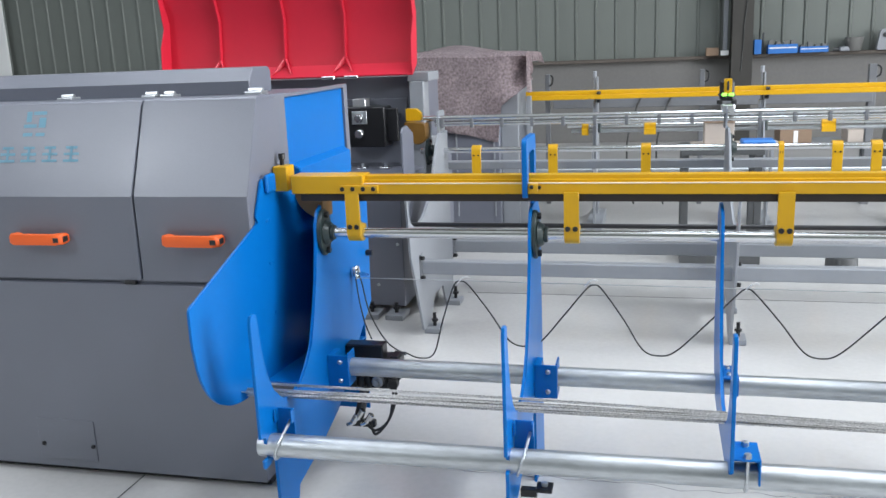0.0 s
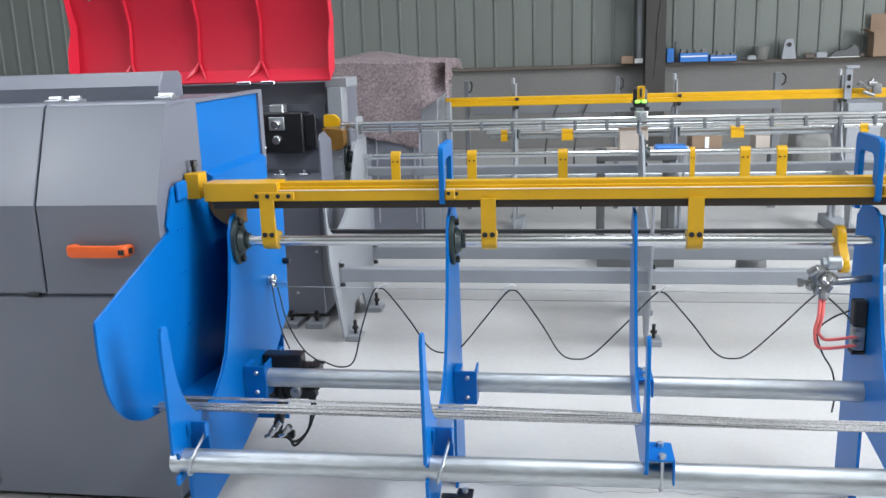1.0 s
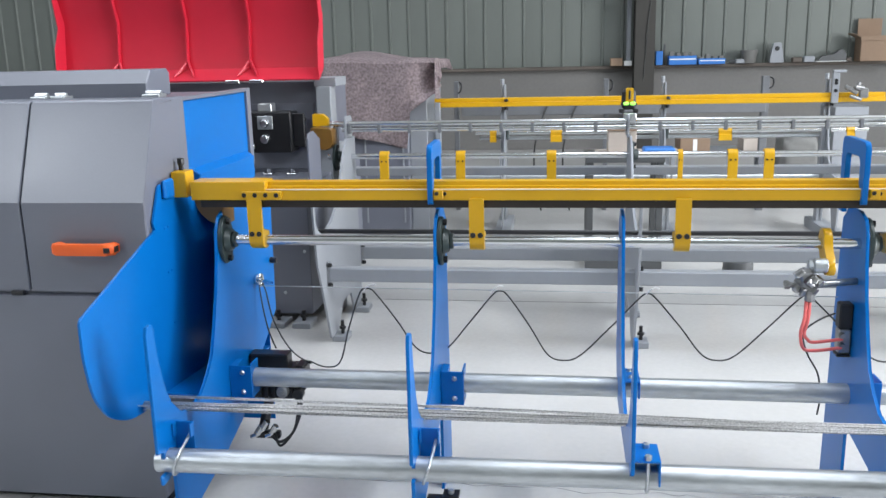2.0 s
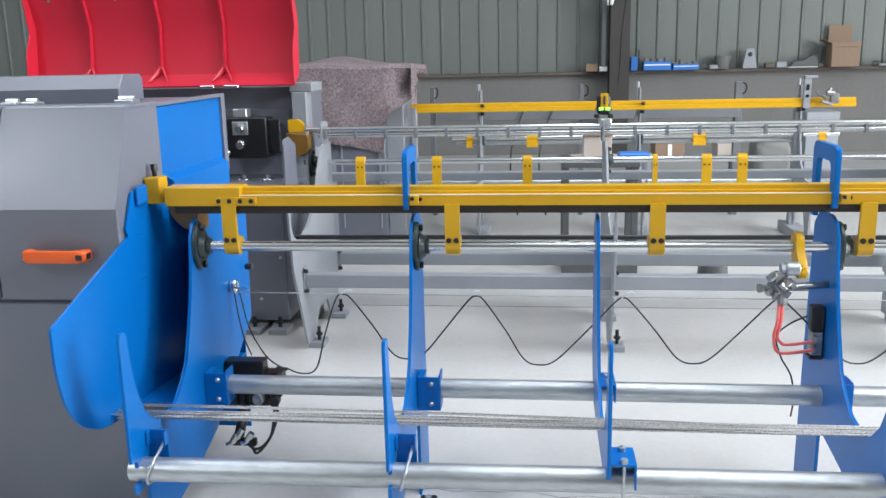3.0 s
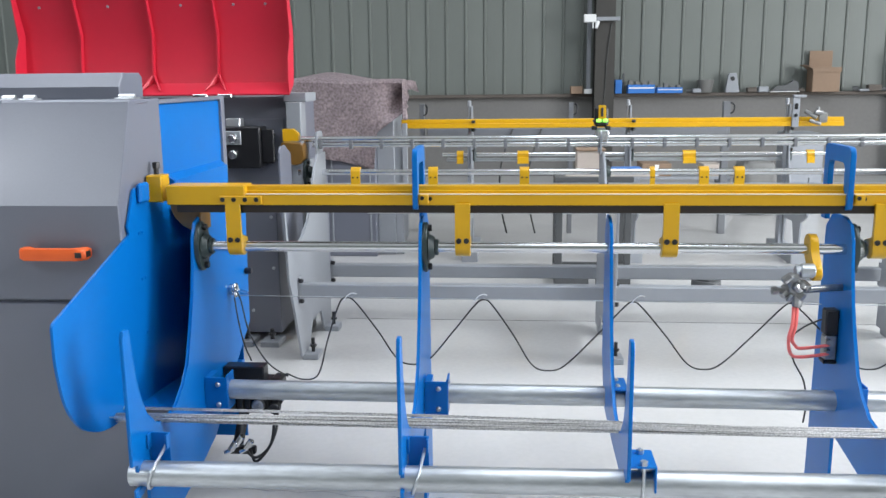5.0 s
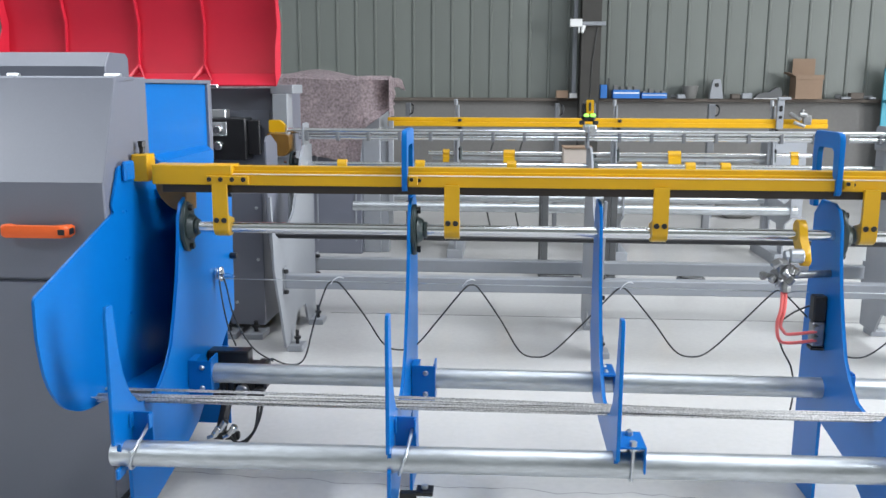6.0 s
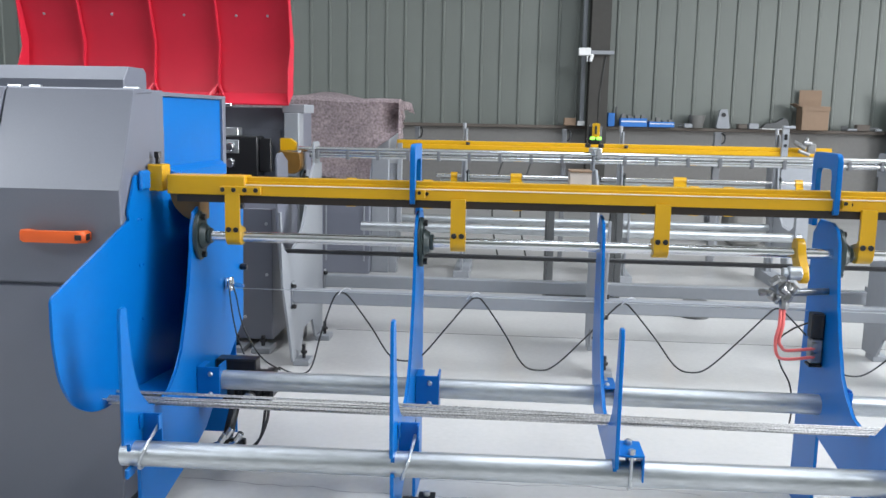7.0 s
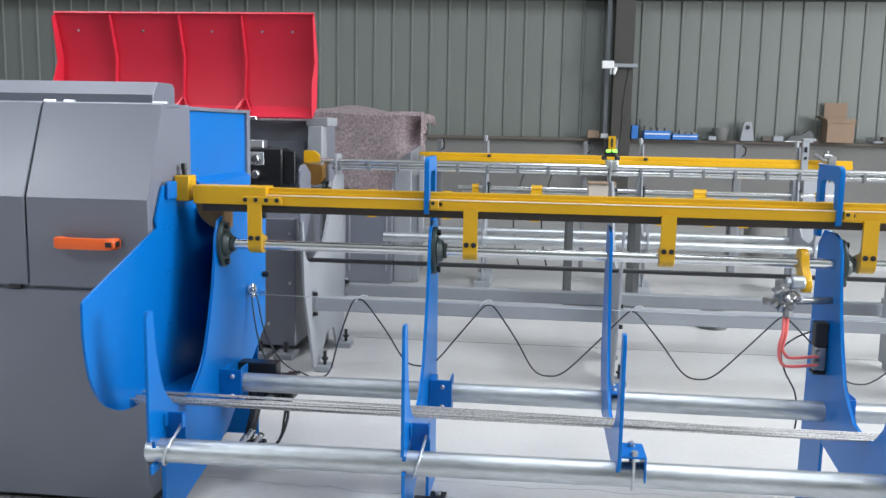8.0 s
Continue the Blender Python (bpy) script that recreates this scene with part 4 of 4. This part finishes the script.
for px in (-0.265, 0.96, 2.15):
    bm = B()
    slab(bm, [(5.90, 0.60), (5.93, 0.60), (5.96, 0.44), (6.06, 0.40), (6.22, 0.42), (6.34, 0.52), (6.40, 0.70), (6.455, 1.10), (6.52, 1.10), (6.60, 0.80), (6.62, 0.03), (6.44, 0.03), (6.40, 0.24), (6.22, 0.24), (6.14, 0.03), (6.05, 0.03), (6.03, 0.26), (5.90, 0.32)], px - 0.006, px + 0.006, bevel=0)
    pl = part("support_plate", bm, GREY2, rack3)
    bm = B()
    box(bm, px - 0.06, px + 0.06, 6.02, 6.66, FZ, 0.03, 0.003)
    part("base", bm, GREY2, pl)
    bm = B()
    box(bm, px - 0.036, px - 0.007, 6.44, 6.50, 0.03, 0.90, 0.003)
    part("post", bm, GREY2, pl)
    bm = B()
    rod(bm, (px - 0.02, 6.47, 0.90), (px - 0.02, 6.47, 1.13), 0.009, 8)
    rod(bm, (px - 0.02, 6.47, 1.095), (px - 0.02, 6.47, 1.145), 0.015, 8, chamfer=0.003)
    part("stop_pin", bm, GREY2, pl)
    for bz in (0.76, 0.92):
        bm = B()
        bolt(bm, (px + 0.006, 6.42, bz), (1, -0.6, 0), 0.014, 0.02)
        part("bolt", bm, BLACKM, pl)
    bm = B()
    box(bm, px + 0.006, px + 0.03, 6.43, 6.51, 0.67, 0.78, 0.01)
    part("flange_bearing", bm, BEARING, pl)
    bm = B()
    bolt(bm, (px + 0.006, 6.39, 0.985), (1, -0.6, 0), 0.013, 0.022)
    part("bolt", bm, BLACKM, pl)
bm = B()
pipe(bm, (-1.02, 5.95, 0.365), (2.2, 5.95, 0.365), 0.034)
part("front_pipe", bm, GALV, rack3, "galvanised pipe")
bm = B()
pipe(bm, (-0.98, 6.47, 0.372), (2.2, 6.47, 0.372), 0.03)
part("rear_pipe", bm, GALV, rack3, "galvanised pipe")
for tx, w in ((-0.359, 0.052), (0.135, 0.089), (1.414, 0.098), (2.322, 0.056)):
    bm = B()
    slab(bm, [(6.435, 0.655), (6.445, 0.655), (6.449, 0.727)] + [(6.47 + 0.028 * math.cos(a), 0.727 + 0.028 * math.sin(a)) for a in [math.pi * k / 6 for k in range(7)]][::-1] + [(6.48, 0.71), (6.435, 0.70)], tx - w / 2, tx + w / 2, bevel=0)
    part("drop_tab", bm, YELLOW, rack3)
bm = B()
box(bm, 2.143, 2.193, 6.37, 6.395, 0.93, 1.165, 0.003)
box(bm, 2.143, 2.235, 6.36, 6.40, 1.15, 1.17, 0.003)
post = part("clevis_post", bm, GREY2, rack3)
for bz in (1.02, 1.075, 1.095):
    bm = B()
    rod(bm, (2.168, 6.372, bz), (2.168, 6.362, bz), 0.013, 8, chamfer=0.002)
    part("bolt", bm, BLACKM, post)
bm = B()
rod(bm, (2.23, 6.36, 1.05), (2.31, 6.33, 1.0), 0.017, 10, chamfer=0.003)
rod(bm, (2.29, 6.33, 1.045), (2.35, 6.33, 1.035), 0.019, 12, chamfer=0.004)
rod(bm, (2.31, 6.33, 1.06), (2.32, 6.33, 1.08), 0.012, 8, chamfer=0.002)
rod(bm, (2.26, 6.34, 0.985), (2.34, 6.33, 0.955), 0.015, 10, chamfer=0.003)
box(bm, 2.32, 2.385, 6.32, 6.36, 0.965, 1.04, 0.008)
part("cylinder_clevis", bm, CAST, rack3, "shiny air cylinder clevis")

rack4 = thing("back_steel_frame", (0.6, 7.3, 0), "grey steel frame standing behind the far rack", "frame")
for px, w in ((-0.75, 0.04), (0.555, 0.04), (1.88, 0.06)):
    bm = B()
    box(bm, px - w / 2, px + w / 2, 7.30, 7.36, FZ, 1.10, 0.004)
    po = part("post", bm, GREYDARK, rack4)
    bm = B()
    tube(bm, [(px + 0.03, 7.30, 1.09), (px + 0.05, 7.27, 1.07), (px + 0.045, 7.26, 1.02), (px + 0.02, 7.27, 1.0)], 0.007, 8)
    part("hook", bm, BLACKM, po)
bm = B()
box(bm, -0.70, 1.88, 7.26, 7.30, 0.80, 0.885, 0.004)
part("beam", bm, GREYDARK, rack4)
for x in (0.05, 0.30):
    bm = B()
    tube(bm, [(x, 7.25, 0.88), (x - 0.05, 7.24, 0.75), (x - 0.11, 7.24, 0.5), (x - 0.1, 7.25, 0.2), (x - 0.05, 7.24, FZ + 0.01)], 0.008, 6)
    part("cable", bm, CABLE, rack4)

mach3 = thing("covered_machine", (-1.4, 6.7, 0), "grey machine under a speckled felt cover", "machine")
bm = B()
box(bm, -2.6, -1.0, 6.22, 7.2, FZ, 1.27, 0.006)
part("body", bm, GREY, mach3)
bm = B()
box(bm, -1.0, -0.86, 6.30, 7.1, FZ, 1.12, 0.006)
part("side_cabinet", bm, GREY2, mach3)
bm = B()
box(bm, -0.86, -0.80, 6.32, 6.42, FZ, 0.82, 0.003)
box(bm, -0.80, -0.76, 6.30, 6.34, 0.3, 0.98, 0.003)
part("side_post", bm, GREY2, mach3)
for x in (-1.35, -1.05):
    bm = B()
    box(bm, x, x + 0.012, 6.212, 6.222, 0.05, 0.74, 0.001)
    part("panel_strip", bm, GREY2, mach3)
bm = B()
NX, NV = 60, 44
grid = []
for i in range(NX + 1):
    u = i / NX
    x = -2.7 + u * 1.92
    col_v = []
    for j in range(NV + 1):
        v = j / NV
        end = max(0.0, (x + 0.985) / 0.205)
        low = 0.76 - 0.10 * min(1.0, max(0.0, (x + 1.46) / 0.4)) + 0.02 * noise.noise((x * 5, 0.3, 0))
        if end > 0:
            low = 0.93 + 0.15 * end
        top = 1.32 + 0.05 * math.exp(-((x + 1.55) / 0.3) ** 2) * max(0, 1 - v / 0.4) - 0.012 * end + 0.016 * noise.noise((x * 3, v * 3, 1.7))
        if v < 0.4:
            y = 7.15 - (7.15 - 6.19) * (v / 0.4)
            z = top + 0.02 * noise.noise((x * 2, y * 2.5, 5)) - 0.02 * max(0, (v - 0.36) / 0.04)
        else:
            s = (v - 0.4) / 0.6
            z = top - 0.02 - (top - low) * s
            y = 6.185 - 0.012 * math.sin(x * 14 + s * 2) * s - 0.03 * s * noise.noise((x * 3, s * 2, 9)) + end * 0.10 * math.sin(s * 3.0) * (1 if end < 0.5 else 1.4)
        dx = 0.02 * noise.noise((v * 5, x, 3)) * end
        col_v.append(bm.verts.new((x + dx, y, z)))
    grid.append(col_v)
for i in range(NX):
    for j in range(NV):
        bm.faces.new((grid[i][j], grid[i + 1][j], grid[i + 1][j + 1], grid[i][j + 1]))
# the free end of the cover hangs down as a corner
edge = grid[NX]
low_row = []
for j, vtx in enumerate(edge):
    v = j / NV
    drop = 0.05 + 0.22 * math.exp(-((v - 0.42) / 0.10) ** 2) + 0.10 * max(0, 0.4 - v)
    low_row.append(bm.verts.new((vtx.co.x + 0.015 + 0.02 * math.sin(j), vtx.co.y, vtx.co.z - drop)))
for j in range(NV):
    bm.faces.new((edge[j], low_row[j], low_row[j + 1], edge[j + 1]))
r = bmesh.ops.solidify(bm, geom=bm.faces[:], thickness=0.006)
felt = solid("felt_cover", bm, CLOTH, "mauve speckled felt cover draped over the machine", "cover", smooth=60)

# ---- things on the floor behind the grey rack ----
stand = thing("work_stand", (0.58, 5.3, 0), "dark grey steel work stand with a thin top", "stand")
for x in (0.36, 0.80):
    bm = B()
    box(bm, x - 0.022, x + 0.022, 5.18, 5.225, 0.05, 0.655, 0.003)
    part("leg", bm, DARKGREY, stand)
    bm = B()
    box(bm, x - 0.022, x + 0.022, 5.55, 5.595, 0.05, 0.655, 0.003)
    part("leg", bm, DARKGREY, stand)
    bm = B()
    box(bm, x - 0.022, x + 0.022, 5.18, 5.60, FZ, 0.05, 0.003)
    part("foot_bar", bm, DARKGREY, stand)
bm = B()
box(bm, 0.382, 0.778, 5.55, 5.595, FZ, 0.05, 0.003)
part("cross_bar", bm, DARKGREY, stand)
for x0, x1 in ((0.335, 0.555), (0.60, 0.825)):
    bm = B()
    slab(bm, round_corners([(x0, FZ), (x1, FZ), (x1, 0.028), (x0, 0.028)], 0.004), 5.165, 5.179, "y", 0.001)
    part("foot_plate", bm, DARKGREY, stand)
bm = B()
box(bm, 0.33, 0.83, 5.17, 5.61, 0.655, 0.69, 0.003)
part("top", bm, DARKGREY, stand)
bm = B()
box(bm, 0.40, 0.95, 5.2, 5.58, 0.690, 0.696, 0.001)
solid("paper_sheet", bm, CREAM, "white sheet lying on the work stand", "paper")
bm = B()
box(bm, 0.475, 0.655, 5.28, 5.45, 0.697, 0.845, 0.003)
carton = solid("pale_carton", bm, CREAM, "pale carton with brown flaps on the stand", "box")
bm = B()
box(bm, 0.472, 0.658, 5.27, 5.46, 0.846, 0.858, 0.002)
solid("carton_flap", bm, CARDBOARD, "brown cardboard flap lying on the pale carton", "flap")
bm = B()
box(bm, 0.70, 0.90, 5.25, 5.40, 0.697, 0.735, 0.01)
solid("blue_packet", bm, BOXBLUE, "flat blue and white packet on the stand", "packet")
bm = B()
rod(bm, (1.29, 5.1, FZ), (1.29, 5.1, 0.045), 0.095, 28, 0.09, 0.003)
rod(bm, (1.29, 5.1, 0.045), (1.29, 5.1, 0.06), 0.075, 28, chamfer=0.003)
solid("round_base", bm, DARKGREY, "low dark grey round base on the floor", "base")

for nm, x0, x1, y0, y1, z1, mt, lb in (("brown_carton", 1.35, 1.64, 8.5, 8.9, 0.455, CARDBOARD, "brown taped cardboard box on a low bench"),
                                      ("white_carton", 1.96, 2.14, 8.5, 8.8, 0.445, CREAM, "small white box on a low bench"),
                                      ("grey_cabinet", 2.80, 3.11, 8.5, 9.0, 0.745, GREY2, "pale grey steel cabinet with a flat top"),
                                      ):
    bm = B()
    box(bm, x0, x1, y0, y1, FZ if "cabinet" in nm else 0.325, z1, 0.004)
    o = solid(nm, bm, mt, lb, nm.split("_")[1])
    if nm == "brown_carton":
        bm = B()
        box(bm, (x0 + x1) / 2 - 0.02, (x0 + x1) / 2 + 0.02, y0 - 0.003, y0 - 0.0005, 0.33, z1 - 0.01, 0)
        tp = part("tape", bm, WHITE, o)
        tp.matrix_parent_inverse = Matrix()
bench = thing("low_bench", (1.75, 8.7, 0), "low grey steel bench behind the racks", "bench")
bm = B()
box(bm, 1.25, 2.22, 8.45, 8.98, 0.30, 0.325, 0.003)
part("top", bm, GREY2, bench)
for x in (1.28, 2.19):
    for y in (8.48, 8.95):
        bm = B()
        box(bm, x - 0.02, x + 0.02, y - 0.02, y + 0.02, FZ, 0.30, 0.002)
        part("leg", bm, GREY2, bench)
# sagging sack
bm = B()
bmesh.ops.create_icosphere(bm, subdivisions=4, radius=1)
for v in bm.verts:
    p = v.co.copy()
    u = Vector([math.copysign(abs(c) ** 0.45, c) for c in p])
    q = 0.94 + 0.07 * noise.noise(p * 2.3) + 0.045 * abs(noise.noise(p * 5.5)) + 0.02 * noise.noise(p * 14)
    slump = 1.0 - 0.10 * max(0.0, u.z) * (1 + noise.noise((p.x * 2, p.y * 2, 4)))
    v.co = Vector((2.465 + u.x * 0.205 * q * slump, 8.5 + u.y * 0.19 * q, 0.23 + max(FZ - 0.23, u.z * 0.29 * q)))
solid("grey_sack", bm, TARP, "crumpled grey plastic sack standing on the floor", "sack", smooth=70)

# ---- things along the back ledge ----


def open_carton(x0, x1, y0, y1, z0, h):
    c = thing("open_cardboard_box", ((x0 + x1) / 2, (y0 + y1) / 2, z0), "open brown cardboard box with raised flaps on the ledge", "box")
    bm = B()
    box(bm, x0, x1, y0, y1, z0, z0 + h, 0.003)
    part("body", bm, CARDBOARD, c)
    bm = B()
    box(bm, x0 - 0.01, x1 + 0.01, y0 - 0.012, y0 - 0.006, z0 + h * 0.86, z0 + h + 0.02, 0.001, None)
    part("front_flap", bm, CARDBOARD, c)
    bm = B()
    box(bm, x0 + 0.02, x1 - 0.03, y1 - 0.01, y1, z0 + h - 0.003, z0 + h + 0.24, 0.001)
    part("rear_flap", bm, CARDBOARD, c)
    bm = B()
    slab(bm, [(x0, z0 + h - 0.002), (x0 - 0.10, z0 + h + 0.05), (x0 - 0.10, z0 + h + 0.056), (x0, z0 + h + 0.004)], y0, y1, "y", 0)
    part("side_flap", bm, CARDBOARD, c)
    return c


open_carton(4.0, 4.35, 11.72, 11.98, 1.096, 0.30)


def parts_box(x, y, z, w, h, col):
    c = thing("parts_box", (x, y, z), "blue and white cardboard parts box on the ledge", "box", "boxes on the ledge")
    bm = B()
    box(bm, x - w / 2, x + w / 2, y - 0.12, y + 0.06, z, z + h, 0.003)
    part("body", bm, col, c)
    bm = B()
    box(bm, x - w / 2 + 0.01, x + w / 2 - 0.01, y - 0.1205, y - 0.1215, z + h * 0.55, z + h * 0.7, 0)
    part("print_band", bm, WHITE, c)
    bm = B()
    rng2 = random.Random(int(x * 100))
    for k in range(4):
        xx = x - w / 2 + w * (k + 0.5) / 4
        box(bm, xx - w * 0.09, xx + w * 0.07, y - 0.08, y + 0.02, z + h - 0.002, z + h + rng2.uniform(0.02, 0.06), 0.004)
    part("contents", bm, TARP, c)
    return c


parts_box(1.77, 11.9, 1.096, 0.36, 0.115, BOXBLUE)
parts_box(2.15, 11.9, 1.096, 0.34, 0.075, BOXBLUE)
bm = B()
box(bm, 1.42, 1.51, 11.8, 11.95, 1.096, 1.28, 0.004)
box(bm, 1.43, 1.50, 11.797, 11.80, 1.20, 1.24, 0)
solid("small_blue_box", bm, BOXBLUE, "small blue box beside the column on the ledge", "box", "boxes on the ledge")
bm = B()
box(bm, 1.53, 1.555, 11.92, 11.95, 1.0955, 1.37, 0.004)
solid("dark_post", bm, DARKGREY, "short dark bar leaning on the ledge", "bar")
bm = B()
box(bm, 0.82, 0.98, 11.78, 11.95, 1.096, 1.20, 0.004)
solid("small_brown_box", bm, CARDBOARD, "small brown box on the ledge", "box")
bm = B()
box(bm, 1.0, 1.10, 11.74, 11.76, 1.10, 1.16, 0.002)
box(bm, 1.0, 1.10, 11.76, 11.9, 1.096, 1.16, 0)
solid("label_plate", bm, WHITE, "small white label plate beside the column", "plate")
bm = B()
rod(bm, (2.64, 11.88, 1.096), (2.64, 11.88, 1.27), 0.085, 18, 0.115, 0.004)
solid("pale_tub", bm, TARP, "pale plastic tub on the ledge", "tub")
t2 = thing("hand_tool", (3.08, 11.88, 1.096), "grey cast hand tool standing on the ledge", "tool")
bm = B()
slab(bm, round_corners([(2.90, 1.096), (2.94, 1.35), (3.04, 1.36), (3.09, 1.096)], 0.02), 11.85, 11.93, "y", 0.004)
part("body", bm, GREY2, t2)
bm = B()
rod(bm, (2.99, 11.846, 1.28), (2.99, 11.84, 1.28), 0.03, 14)
part("eye", bm, BLACK, t2)
bm = B()
slab(bm, round_corners([(3.50, 1.107), (3.56, 1.17), (3.70, 1.19), (3.80, 1.26), (3.86, 1.20), (3.86, 1.107)], 0.02), 11.82, 11.93, "y", 0.006)
solid("old_shoe", bm, DARKGREY, "worn dark shoe lying on the ledge", "shoe")
bm = B()
box(bm, 3.49, 3.87, 11.815, 11.935, 1.096, 1.106, 0.003)
solid("white_strip", bm, WHITE, "white strip lying on the ledge", "strip")
rng = random.Random(11)
for k in range(11):
    x = (2.45, 2.55, 3.25, 3.32, 3.40, 3.9, 4.62, 4.72, 4.85, 5.0, 5.06)[k]
    bm = B()
    w, h = rng.uniform(0.03, 0.09), rng.uniform(0.03, 0.09)
    if k % 3 == 0:
        rod(bm, (x - w, 11.9, 1.096 + h * 0.4), (x + w, 11.88, 1.096 + h * 0.45), h * 0.4, 10, chamfer=0.004)
    else:
        box(bm, x - w, x + w, 11.82, 11.92, 1.096, 1.096 + h, 0.01)
    solid("scrap_part", bm, (DARKGREY, GREY2, RUST)[k % 3], "small dusty metal part lying on the ledge", "scrap", "scrap on the ledge")
# instrument on the column
dev = thing("column_device", (1.25, 11.55, 2.05), "white and grey device with a bracket on the dark column", "device")
bm = B()
box(bm, 1.12, 1.43, 11.50, 11.58, 2.045, 2.095, 0.006)
part("arm", bm, GREY2, dev)
bm = B()
box(bm, 0.96, 1.12, 11.50, 11.60, 2.03, 2.13, 0.006)
part("housing", bm, WHITE, dev)
bm = B()
rod(bm, (1.14, 11.53, 2.04), (1.12, 11.50, 1.95), 0.03, 12, 0.02)
rod(bm, (1.08, 11.53, 2.03), (1.08, 11.53, 1.95), 0.012, 8)
part("spout", bm, WHITE, dev)
# teal tool board
board = thing("tool_board", (5.8, 11.75, 0), "teal steel tool board with hanging tools", "tool board")
bm = B()
box(bm, 5.16, 6.7, 11.76, 11.79, FZ, 1.50, 0.004)
part("panel", bm, TEAL, board)
bm = B()
box(bm, 5.16, 6.7, 11.64, 11.76, 1.48, 1.52, 0.004)
part("top_shelf", bm, TEAL, board)
bm = B()
box(bm, 5.16, 6.7, 11.62, 11.76, 1.06, 1.09, 0.004)
part("shelf", bm, TEAL, board)
rng = random.Random(5)
for k in range(16):
    x = 5.22 + k * 0.085
    h = rng.uniform(0.14, 0.32)
    bm = B()
    zt = 1.05 if k % 2 else 1.44
    box(bm, x - 0.012, x + 0.012, 11.735, 11.757, zt - h, zt, 0.004)
    box(bm, x - 0.02, x + 0.02, 11.725, 11.757, zt - 0.06, zt - 0.01, 0.006)
    part("hanging_tool", bm, (BLACKM, GALV, BOXBLUE, DARKGREY)[k % 4], board)
bm = B()
rod(bm, (6.05, 11.70, 0.98), (6.05, 11.757, 0.98), 0.06, 16, chamfer=0.01)
part("tape_reel", bm, LIME, board, "lime green reel")
bm = B()
box(bm, 5.20, 5.24, 11.68, 11.72, 1.52, 1.68, 0.006)
part("bottle", bm, BLACK, board)
# smooth pale panel at the far end of the cladding
bm = B()
box(bm, -13.9, -9.95, 11.86, 11.9, 1.12, 6.5, 0.006)
solid("wall_panel", bm, WHITE, "smooth pale panel covering the ribbed cladding", "wall", kind="structure")
